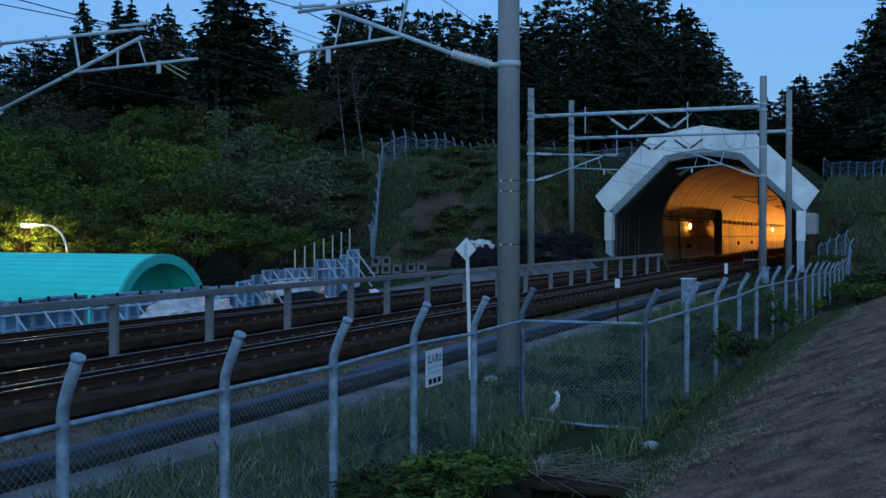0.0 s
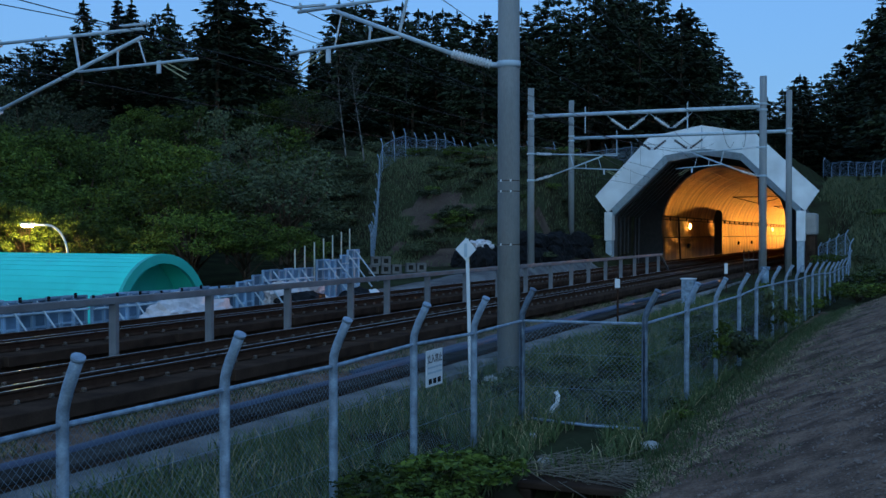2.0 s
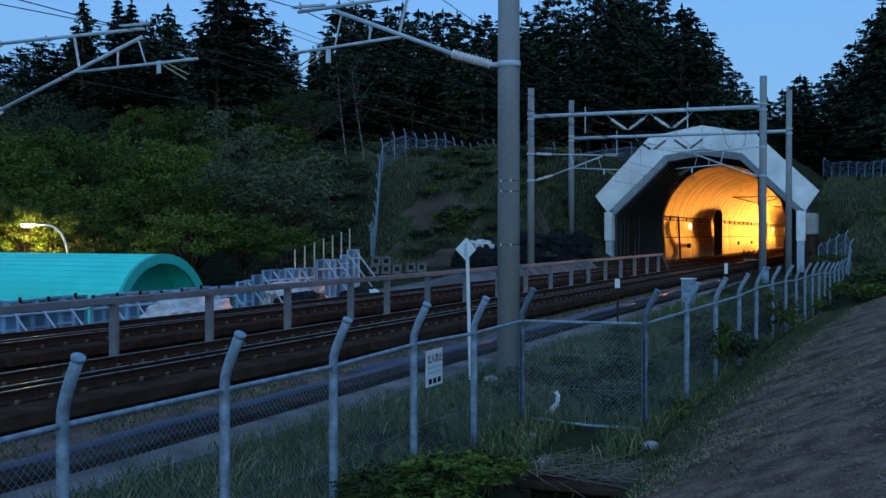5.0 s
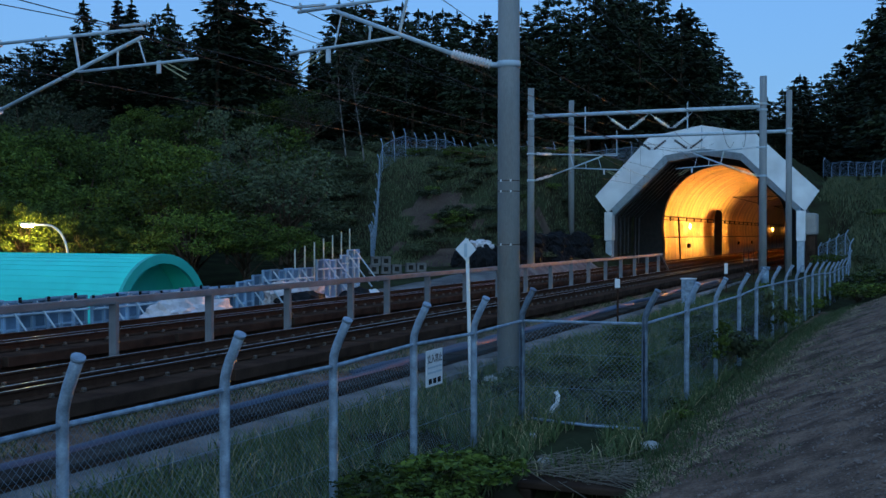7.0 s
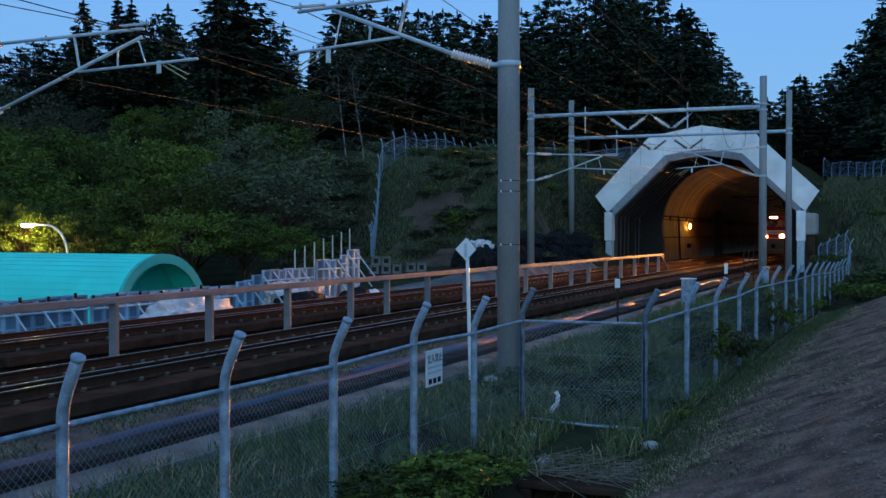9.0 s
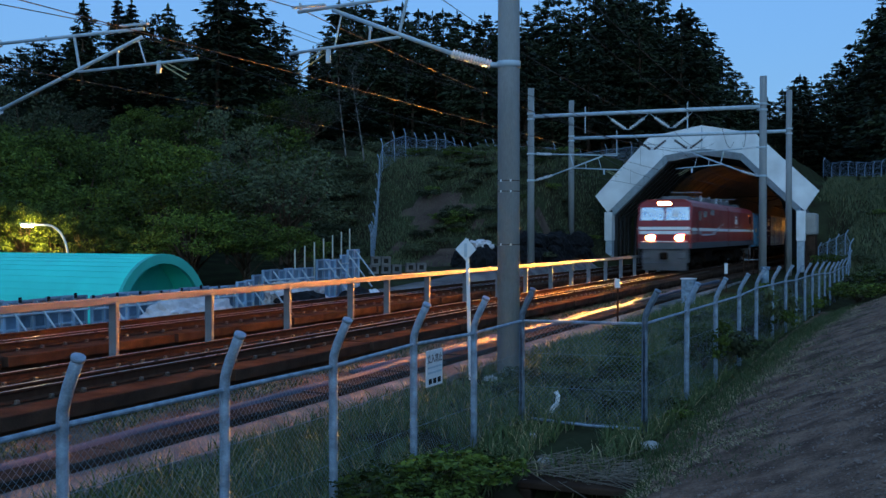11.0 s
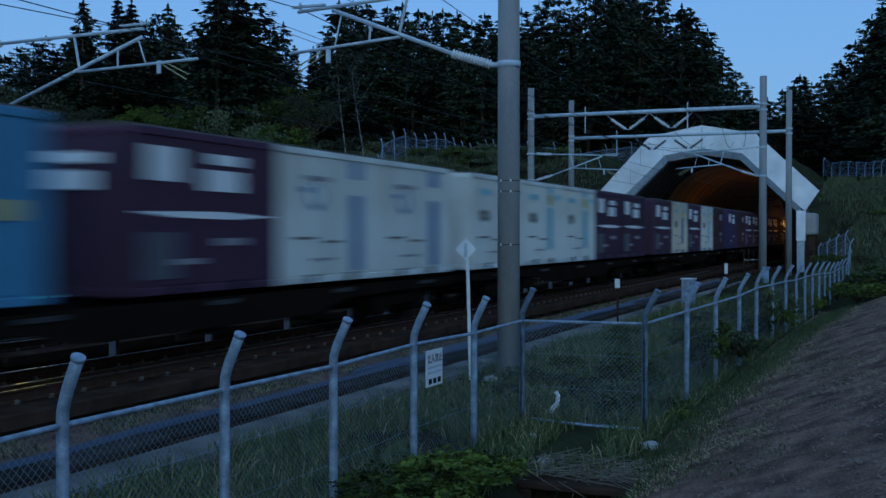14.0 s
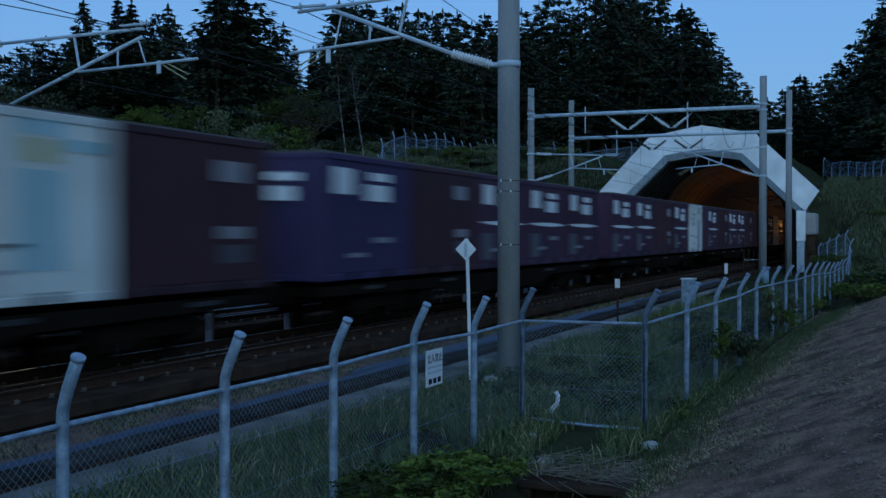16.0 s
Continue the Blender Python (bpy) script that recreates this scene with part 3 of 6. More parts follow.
def build_cantilever(x, y, sgn, drop=0.0, reach=1.0, arm=NEAR_ARM):
    """A bracket arm that reaches over a track; sgn is the way in which it points along x."""
    c = thing("bracket_arm", pose(x, y, drop), "grey steel tube bracket arm holding the overhead wire", "bracket", "bracket arms")

    def at(u, w):
        return (sgn * (u if u < 0.4 else u * reach), 0, w)
    def bar(name, e, r, smooth=False):
        part(name, tube(at(e[0], e[1]), at(e[2], e[3]), r), M["grey_steel"], c, smooth=smooth)
    bar("brace_tube", arm["brace"], 0.042, True)
    bar("top_tube", arm["top"], 0.038, True)
    bar("registration_tube", arm["reg"], 0.032, True)
    for e, r in zip(arm["struts"], (0.030, 0.024, 0.016)):
        bar("strut", e, r)
    for (u, w), z in zip((arm["brace"][:2], arm["top"][:2]), arm["foot"]):
        bm = bmesh.new()
        insulator(bm, at(u, w), at(0.34, z + 0.02))
        i = part("insulator", bm, M["porcelain"], c, "white ribbed porcelain insulator", smooth=False)
        part("cap", tube(at(0.36, z + 0.02), at(0.17, z), 0.05), M["grey_steel"], i)
        part("band", tube((0, 0, z - 0.06), (0, 0, z + 0.06), 0.222, seg=20), M["grey_steel"], c, "steel clamp band", smooth=True)
    tu, tw = arm["tip"]
    part("clip_box", box((0.10, 0.05, 0.28), at(tu - 0.15, tw - 0.10), bevel=0.01), M["grey_steel"], c)
    part("steady_arm", tube(at(tu, tw), at(tu + 0.62, tw - 0.30), 0.014), M["brass"], c, "thin brass-coloured steady arm")
    part("steady_arm", tube(at(tu - 0.05, tw - 0.06), at(tu + 0.55, tw - 0.40), 0.014), M["brass"], c, "thin brass-coloured steady arm")
    bm = bmesh.new()
    eu, ew = arm["top"][2:]
    bm_box(bm, (0.75, 0.1, 0.04), at(eu - 0.25, ew + 0.10))
    bm_tube(bm, at(eu - 0.05, ew + 0.06), at(eu - 0.05, ew + 0.18), 0.03)
    part("wire_saddle", bm, M["grey_steel"], c)
    return c


def build_poles():
    p = thing("catenary_pole", pose(-6.85, 19.7, -0.74), "thick grey concrete catenary pole on a footing beside the track", "pole", "catenary poles")
    part("shaft", tube((0, 0, -0.4), (0, 0, 10.5), 0.215, 0.2, 28), M["pole"], p, smooth=True)
    part("footing", box((0.75, 0.75, 0.42), (0, 0, -0.14), bevel=0.03), M["concrete"], p)
    for z in (3.75, 3.55, 2.55):
        part("strap", tube((0, 0, z - 0.006), (0, 0, z + 0.006), 0.2145, seg=28), M["rail"], p, "thin steel strap")
        for a in (-115, -60):
            part("buckle", box((0.03, 0.03, 0.04), (0.205 * math.cos(radians(a)), 0.205 * math.sin(radians(a)), z)), M["porcelain"], p)
    part("strap", tube((0, 0, 7.42), (0, 0, 7.45), 0.2065, seg=28), M["porcelain"], p, "white strap")
    far = thing("catenary_pole", pose(-20.45, 19.7, land(-20.45, 19.7)), "thick grey concrete catenary pole on the far side", "pole", "catenary poles")
    part("shaft", tube((0, 0, -0.4), (0, 0, 12.0), 0.205, 0.185, 24), M["pole"], far, smooth=True)
    build_cantilever(-6.85, 19.7, -1)
    build_cantilever(-20.45, 19.7, 1, arm=FAR_ARM)
    for x0, y0, x1, zb, h in ((-20.3, 62.4, -7.0, 8.98, 10.65), (-21.8, 76.3, -6.9, 8.85, 11.55)):
        g = thing("gantry", pose(0, y0, 0), "grey steel beam gantry on two concrete poles over the tracks", "gantry", "gantries")
        for x in (x0, x1):
            part("post", tube((x, 0, land(x, y0) - 0.4), (x, 0, h), 0.215, 0.19, 18), M["pole"], g, smooth=True)
            c = bmesh.new()
            for dz in (-0.16, 0.16):
                bm_tube(c, (x, 0, zb + dz - 0.05), (x, 0, zb + dz + 0.05), 0.235, seg=16)
            part("clamp", c, M["grey_steel"], g)
        part("beam", tube((x0, 0, zb), (x1, 0, zb), 0.115, seg=14), M["grey_steel"], g, smooth=True)
        for u in (x0 + 3.3, x0 + 9.2):
            part("stub", tube((u, 0, zb - 1.1), (u, 0, zb + 0.45), 0.035), M["grey_steel"], g)
        for u in (x0 + 5.8, x0 + 8.3):
            for k in (-1, 1):
                bm = bmesh.new()
                insulator(bm, (u + k * 0.95, 0, zb - 0.35), (u + k * 0.12, 0, zb - 0.95), 0.12, 7)
                part("insulator", bm, M["porcelain"] if y0 < 70 else M["wire"], g, "string of white disc insulators" if y0 < 70 else "string of dark disc insulators")
            part("hanger", tube((u - 0.95, 0, zb - 0.35), (u - 1.25, 0, zb - 0.05), 0.02), M["grey_steel"], g)
            part("hanger", tube((u + 0.95, 0, zb - 0.35), (u + 1.25, 0, zb - 0.05), 0.02), M["grey_steel"], g)
            part("yoke", tube((u - 0.14, 0, zb - 0.96), (u + 0.14, 0, zb - 0.96), 0.03), M["grey_steel"], g)
    build_cantilever(-7.0, 62.4, -1)
    build_cantilever(-20.3, 62.4, 1, 0.0, 1.15)


def wire(name, pts, r, label, sag=0.0, spans=14):
    line = [Vector(pts[0])]
    for a, b in zip(pts, pts[1:]):
        a, b = Vector(a), Vector(b)
        for i in range(1, spans + 1):
            f = i / spans
            q = a.lerp(b, f)
            q.z -= sag * 4 * f * (1 - f)
            line.append(q)
    ob = new(name, mesh_of(name, bm_sweep(bmesh.new(), line, r, 5), M["wire"]))
    return tagged(ob, label, "overhead wire", "overhead wires")


def build_wires():
    for x, xe in ((-11.4, -11.4), (-16.2, -15.9)):
        ys = (-25, 19.7, 62.4, 95)
        wire("contact_wire", [(x, y, 5.28) for y in ys], 0.009, "thin dark contact wire over the track")
        m = wire("messenger_wire", [(x, y, 6.62 if y < 90 else 6.3) for y in ys], 0.011, "thin dark messenger wire above the contact wire", 0.55)
        for a, b in zip(ys, ys[1:]):
            for i in range(1, 8):
                f = i / 8
                z = 6.62 - 0.55 * 4 * f * (1 - f)
                y = a + (b - a) * f
                part("dropper", tube((x, y, 5.28), (x, y, z), 0.004, seg=4), M["wire"], m)
    for x, z0, z1 in ((-7.9, 9.2, 7.9), (-9.2, 9.6, 7.9), (-14.6, 9.4, 8.0), (-12.0, 9.4, 8.0), (-20.3, 9.8, 9.9), (-21.0, 10.4, 10.2)):
        wire("feeder_wire", [(x, -25, z0), (x, 19.7, z0), (x, 62.4, z1), (x * 0.5 + CX * 0.5, 83.2, 8.8)], 0.012, "thin dark feeder wire above the tracks", 0.7)


# ---- trackside things ----
def build_trackside():
    # the path and what runs along it
    bm = bmesh.new()
    rows = []
    for i in range(0, 141):
        y = -6 + i * 0.5
        a = -8.42
        b = -7.72 + 0.20 * noise.noise((y * 0.5, 1.3, 0)) + 0.10 * noise.noise((y * 1.9, 4.3, 0)) - 0.6 * smooth01((y - 30) / 30)
        rows.append([bm.verts.new(p) for p in ((a, y, -0.9), (a, y, -0.635), (a * 0.5 + b * 0.5, y, -0.63 + 0.012 * noise.noise((y, 2, 0))), (b, y, -0.66), (b + 0.05, y, -0.9))])
    for r, q in zip(rows, rows[1:]):
        for k in range(4):
            bm.faces.new((r[k], r[k + 1], q[k + 1], q[k]))
    tagged(new("pavement", mesh_of("pavement", bm, M["path"])), "worn grey concrete service path beside the track", "path", kind="structure")
    bm, rows = bmesh.new(), []
    for i in range(0, 281):
        y = -6 + i * 0.25
        rows.append([bm.verts.new((x + 0.03 * noise.noise((y * 1.3, x, 0)), y, z + 0.035 * noise.noise((x * 4, y * 2.2, 6)))) for x, z in ((-10.0, -0.51), (-9.75, -0.50), (-9.5, -0.51), (-9.3, -0.56), (-9.15, -0.68))])
    for r, q in zip(rows, rows[1:]):
        for k in range(4):
            bm.faces.new((r[k], r[k + 1], q[k + 1], q[k]))
    tagged(new("track_shoulder", mesh_of("track_shoulder", bm, M["soil"], True)), "dirty earth shoulder between the track bed and the pipes", "ground", kind="structure")
    trough = thing("cable_trough", pose(0, 0, 0), "low concrete cable trough with loose lids along the path", "cable trough")
    bm = bmesh.new()
    bm_extrude(bm, [(-8.92, -0.95), (-8.46, -0.95), (-8.46, -0.60), (-8.52, -0.60), (-8.52, -0.80), (-8.86, -0.80), (-8.86, -0.60), (-8.92, -0.60)], -6, 62)
    part("channel", bm, M["old_concrete"], trough)
    lid = box((0.44, 0.98, 0.055), (0, 0, 0), bevel=0.008)
    lid_me = mesh_of("lid", lid, M["pave_lid"])
    for i in range(66):
        piece("lid", lid_me, trough, pose(-8.69 + random.uniform(-0.012, 0.012), -4 + i * 1.0, -0.57 + random.uniform(-0.004, 0.01), random.uniform(-1, 1), random.uniform(-1.5, 1.5), random.uniform(-1.2, 1.2)))
    for k, (x, z, y0, y1) in enumerate(((-9.10, -0.57, -6, 7.6), (-9.03, -0.57, 7.3, 21.4), (-9.10, -0.57, 21.2, 40.0), (-9.3, -0.57, 18.0, 62.0))):
        bm = bmesh.new()
        bm_sweep(bm, [(x + 0.03 * math.sin(y * 0.8 + k), y, z + 0.01 * math.sin(y * 1.7)) for y in np.arange(y0, y1, 0.25)], 0.085)
        tagged(new("cable_pipe", mesh_of("cable_pipe", bm, M["pipe"], True)), "dark grey-blue plastic cable pipe lying on the ground", "pipe", "cable pipes")
    # white diamond marker
    d = thing("diamond_sign", pose(-7.5, 19.35, -0.7), "white diamond-shaped railway marker on a thin pale post", "sign")
    part("post", tube((0.02, 0, -0.2), (-0.06, 0, 2.62), 0.035, seg=10), M["porcelain"], d)
    part("plate", box((0.30, 0.02, 0.30), (-0.06, -0.05, 2.42), Euler((0, radians(45), 0)), 0.005), M["porcelain"], d, "white diamond plate")
    part("stripe", box((0.06, 0.004, 0.26), (-0.06, -0.064, 2.40)), M["grey_steel"], d)
    # short white-headed posts
    for x, y, h in ((-7.6, 31.5, 1.28), (-7.6, 53.0, 1.1)):
        k = thing("marker_post", pose(x, y, -0.72), "thin rusty post with a small white plate", "marker", "marker posts")
        part("post", tube((0, 0, -0.1), (0, 0, h), 0.03, seg=8), M["rail"], k)
        part("plate", box((0.15, 0.03, 0.26 if y < 40 else 0.5), (0, -0.04, h + 0.02), bevel=0.008), M["porcelain"], k, "small white plate")
    c = thing("trackside_cabinet", pose(-7.45, 42.2, -0.7), "grey-blue steel trackside cabinet with a lid", "cabinet")
    part("body", box((0.46, 0.5, 1.0), (0, 0, 0.5), bevel=0.02), M["fence_steel"], c)
    part("lid", box((0.54, 0.58, 0.04), (0, 0, 1.02), bevel=0.015), M["porcelain"], c)
    part("door", box((0.38, 0.02, 0.8), (0, -0.26, 0.5), bevel=0.01), M["fence_steel"], c)
    # thin upright posts and a pale stump by the gantry foot
    st = thing("post_row", pose(-7.45, 62.0, -0.6), "row of thin rusty steel posts beside the gantry foot", "posts")
    for i in range(5):
        part("post", tube((0.22 * i - 0.5, 0.35 * i, 0), (0.22 * i - 0.5, 0.35 * i, 1.75), 0.03, seg=8), M["rail"], st)
    part("rail", tube((-0.5, 0, 1.2), (0.4, 1.4, 1.2), 0.02), M["grey_steel"], st)
    s = thing("drum", pose(-6.6, 60.0, -0.6), "pale grey plastic drum with a lid", "drum")
    part("body", tube((0, 0, 0), (0, 0, 0.75), 0.2, 0.18, 14), M["pile"], s, smooth=True)
    part("lid", tube((0, 0, 0.75), (0, 0, 0.9), 0.25, seg=14), M["pile"], s)
    # warning plate on the fence
    w = thing("warning_sign", pose(-4.985, 11.72, 0.46, 0, 0, 90), "white warning plate with black writing hung on the fence", "sign")
    part("plate", box((0.48, 0.012, 0.42), (0, 0, 0), bevel=0.004), M["porcelain"], w)
    for text, size, z in (("立入禁止", 0.11, 0.07),):
        cu = bpy.data.curves.new("writing", "FONT")
        cu.body, cu.size, cu.align_x, cu.extrude = text, size, "CENTER", 0.001
        o = new("writing", cu)
        o.parent = w
        o.matrix_basis = pose(0, -0.009, z, 90, 0, 0)
        cu.materials.append(M["black"])
    for u in (-0.13, 0.0, 0.13):
        part("mark", box((0.09, 0.004, 0.06), (u, -0.008, -0.15)), M["black"], w)
    for z in (0.01, -0.05):
        part("line", box((0.40, 0.004, 0.02), (0, -0.008, z)), M["grey_steel"], w)
    # scrap of white sheeting caught in the verge, and the foot bar of the cross fence
    sc = bmesh.new()
    bm_sweep(sc, [(-4.72, 15.5, -0.62), (-4.70, 15.5, -0.54), (-4.64, 15.5, -0.48), (-4.62, 15.5, -0.36), (-4.66, 15.5, -0.30)], 0.035, 7)
    tagged(new("plastic_scrap", mesh_of("plastic_scrap", sc, M["porcelain"], True)), "twisted scrap of white plastic in the grass", "scrap")
    fb = bmesh.new()
    bm_sweep(fb, [(-4.85, 14.95, -0.62), (-4.0, 14.9, -0.66), (-3.25, 14.82, -0.64)], 0.02, 7)
    tagged(new("foot_bar", mesh_of("foot_bar", fb, M["fence_steel"], True)), "grey steel bar along the fence foot", "bar")
    # culvert with dry brushwood over it
    cv = thing("culvert", pose(-3.25, 11.55, -1.22), "dark concrete culvert mouth under dry brushwood", "culvert")
    part("cheek", box((0.14, 0.9, 0.55), (-0.56, 0.4, 0.15), bevel=0.02), M["old_concrete"], cv)
    part("cheek", box((0.14, 0.9, 0.55), (0.56, 0.4, 0.15), bevel=0.02), M["old_concrete"], cv)
    part("lintel", box((1.3, 0.95, 0.08), (0, 0.42, 0.46), bevel=0.02), M["old_concrete"], cv)
    # black sheet painted in for the unlit depth of the culvert
    part("shade_sheet", box((1.1, 0.06, 0.7), (0, 0.85, 0.1)), M["black"], cv)
    tw = bmesh.new()
    for i in range(260):
        a = Vector((random.uniform(-4.0, -2.4), random.uniform(11.55, 12.6), 0))
        a.z = -0.72 + random.uniform(0.0, 0.14)
        ang = random.uniform(-0.7, 0.7) + (0 if random.random() < 0.6 else 1.4)
        b = a + Vector((math.cos(ang), math.sin(ang), random.uniform(-0.25, 0.2))) * random.uniform(0.2, 0.75)
        bm_tube(tw, a, b, 0.006, 0.003, 4)
    tagged(new("brushwood", mesh_of("brushwood", tw, M["twig"])), "heap of dry grey twigs over the culvert", "twigs", kind="stuff")
    for x, y, r in ((-3.95, 12.7, 0.10), (-2.75, 11.3, 0.13), (-2.95, 14.0, 0.14), (-4.6, 14.2, 0.08)):
        bm = bmesh.new()
        bmesh.ops.create_icosphere(bm, subdivisions=2, radius=r)
        for v in bm.verts:
            v.co *= 1 + 0.35 * noise.noise(v.co * 6 + Vector((x, y, 0)))
            v.co.z *= 0.6
        o = new("stone", mesh_of("stone", bm, M["concrete"]))
        o.matrix_basis = pose(x, y, land(x, y) + 0.02)
        tagged(o, "pale rounded stone lying in the grass", "stone", "stones")


# ---- the building site beyond the tracks ----
def build_site():
    # barrel roof
    ax, bx = Vector((-24.1, 32.2)), Vector((-34.0, 33.5))
    d = (bx - ax).normalized()
    nrm = Vector((d.y, -d.x))
    if nrm.y > 0:
        nrm = -nrm
    b = thing("barrel_roof_shelter", pose(0, 0, 0), "teal corrugated sheet shelter with a barrel vault roof", "shelter")
    R, zc = 2.2, -0.98
    L = (bx - ax).length

    def at(s, ang, r=R):
        p = ax + d * s + nrm * (r * math.cos(ang))
        return (p.x, p.y, zc + r * 1.02 * math.sin(ang))
    for k in range(26):
        a0, a1 = math.pi * k / 26, math.pi * (k + 1) / 26
        bm = bmesh.new()
        q = [at(0.0, a0, R), at(L, a0, R), at(L, a1, R + 0.0), at(0.0, a1, R + 0.0)]
        o = [at(-0.02, a0 - 0.01, R + 0.035), at(L, a0 - 0.01, R + 0.035), at(L, a1, R + 0.02), at(-0.02, a1, R + 0.02)]
        vi, vo = [bm.verts.new(p) for p in q], [bm.verts.new(p) for p in o]
        bm.faces.new(vi)
        bm.faces.new(vo)
        for i in range(4):
            bm.faces.new((vi[i], vi[(i + 1) % 4], vo[(i + 1) % 4], vo[i]))
        bmesh.ops.recalc_face_normals(bm, faces=bm.faces[:])
        part("roof_sheet", bm, M["teal"], b)
    bm = bmesh.new()
    for k in range(18):
        a0, a1 = math.pi * k / 18, math.pi * (k + 1) / 18
        v = [bm.verts.new(at(s, a, r)) for s, a, r in ((-0.03, a0, R + 0.05), (-0.03, a1, R + 0.05), (-0.03, a1, R - 0.28), (-0.03, a0, R - 0.28))]
        w = [bm.verts.new(at(s, a, r)) for s, a, r in ((0.12, a0, R + 0.05), (0.12, a1, R + 0.05), (0.12, a1, R - 0.28), (0.12, a0, R - 0.28))]
        bm.faces.new(v)
        bm.faces.new(w)
        for i in range(4):
            bm.faces.new((v[i], v[(i + 1) % 4], w[(i + 1) % 4], w[i]))
    bmesh.ops.recalc_face_normals(bm, faces=bm.faces[:])
    part("arch_trim", bm, M["teal_dark"], b, "darker teal arch trim")
    bm = bmesh.new()
    v = [bm.verts.new(at(1.4, math.pi * k / 18, R - 0.05)) for k in range(19)]
    bm.faces.new(v)
    part("end_wall", bm, M["teal_dark"], b)
    for sgn in (0, math.pi):
        p0, p1 = at(0, sgn), at(L, sgn)
        bm = bmesh.new()
        v = [bm.verts.new(p) for p in (p0, p1, (p1[0], p1[1], -2.9), (p0[0], p0[1], -2.9))]
        bm.faces.new(v)
        bmesh.ops.solidify(bm, geom=bm.faces[:], thickness=0.06)
        part("side_wall", bm, M["teal"], b)
    # formwork wall of steel panels, stepping up the slope
    def panel_mesh(h):
        bm = bmesh.new()
        bm_box(bm, (0.47, 0.02, h), (0.24, 0, h / 2))
        plate = set(bm.faces)
        for u in (0.025, 0.455):
            bm_box(bm, (0.05, 0.09, h), (u, -0.035, h / 2))
        for z in (0.03, h * 0.36, h * 0.68, h - 0.03):
            bm_box(bm, (0.38, 0.06, 0.05), (0.24, -0.03, z))
        for f in plate:
            f.material_index = 1
        me = mesh_of("panel", bm, M["pile"])
        me.materials.append(M["pile_plate"])
        return me
    pm = panel_mesh(2.2)
    clampm = mesh_of("clamp", box((0.05, 0.07, 0.13), (0, 0, 0), bevel=0.01), M["black"])
    for y0, y1, top, x in ((8.0, 23.1, 0.42, -19.6), (23.1, 30.0, 0.40, -19.62), (30.0, 31.0, 0.50, -19.66), (31.0, 31.7, 0.66, -19.7), (31.7, 35.5, 0.80, -19.75), (35.5, 37.5, 1.07, -19.82), (37.5, 38.2, 1.23, -19.88), (38.2, 39.4, 1.41, -19.95)):
        w = thing("formwork_wall", pose(x, y0, 0), "blue-grey steel formwork panel wall with raking props", "formwork wall", "formwork walls")
        n = max(1, int((y1 - y0) / 0.48))
        for i in range(n):
            piece("panel", pm, w, pose(0, 0.48 * i, top - 2.2 + random.uniform(-0.02, 0.03), 0, 0, 90))
            if i % 2 == 0 and y0 < 30:
                piece("clamp", clampm, w, pose(0.1, 0.48 * i, top - 0.06 + random.uniform(-0.05, 0.08)))
        part("waler", tube((0.13, 0, top - 0.35), (0.13, n * 0.48, top - 0.35), 0.03, seg=8), M["grey_steel"], w)
        for i in range(max(1, n // 2)):
            y = 0.5 + i * 0.96
            part("prop", tube((0.14, y, top - 0.05), (1.0, y + 0.25, top - 1.25), 0.026, seg=8), M["grey_steel"], w, "raking tubular prop")
    for i in range(7):
        y = 35.0 + 0.72 * i
        o = thing("scaffold_pole", pose(-20.4, y, 0.2), "thin upright steel scaffold pole above the pile wall", "pole", "scaffold poles")
        part("tube", tube((0, 0, -0.6), (0, 0, 1.25 + 0.13 * i), 0.03, seg=8), M["straw_pole"], o)
    # tarpaulin bags, heaps and concrete blocks
    def lump(name, x, y, z, sx, sy, sz, m, label, cat, seed, grp=""):
        bm = bmesh.new()
        bmesh.ops.create_icosphere(bm, subdivisions=4, radius=1.0)
        for v in bm.verts:
            p = v.co.copy()
            k = 1 + 0.30 * noise.noise(p * 1.6 + Vector((seed, 0, 0))) + 0.16 * noise.noise(p * 4.5 + Vector((0, seed, 0)))
            if cat == "tarpaulin":
                k += 0.34 * abs(noise.noise(p * 3.1 + Vector((seed, 4, 0)))) - 0.28 * abs(noise.noise(p * 7.5 + Vector((2, seed, 0))))
            v.co = Vector((p.x * sx * k, p.y * sy * k, max(-0.6, p.z) * sz * k))
        o = new(name, mesh_of(name, bm, m, False))
        o.matrix_basis = pose(x, y, z)
        tagged(o, label, cat, grp)
    lump("tarpaulin", -18.95, 26.3, -0.55, 0.65, 1.9, 0.75, M["tarp"], "crumpled pale pink-grey tarpaulin heap", "tarpaulin", 1.0)
    lump("tarpaulin", -18.9, 24.2, -0.65, 0.5, 0.9, 0.35, M["tarp"], "low crumpled pale tarpaulin heap", "tarpaulin", 5.0)
    lump("tarpaulin", -19.6, 33.5, -0.3, 0.7, 2.0, 0.75, M["tarp"], "pale tarpaulin thrown over dark sacks", "tarpaulin", 2.0)
    lump("sack", -19.0, 33.0, -0.55, 0.6, 1.6, 0.55, M["black"], "black plastic sandbag beside the pile wall", "sandbag", 3.0, "sandbags")
    lump("sack", -19.0, 37.0, -0.55, 0.55, 1.2, 0.5, M["black"], "black plastic sandbag beside the pile wall", "sandbag", 4.0, "sandbags")
    lump("sack", -18.8, 38.2, -0.55, 0.3, 0.4, 0.4, M["porcelain"], "white filled plastic sack on the ground", "sandbag", 8.0, "sandbags")
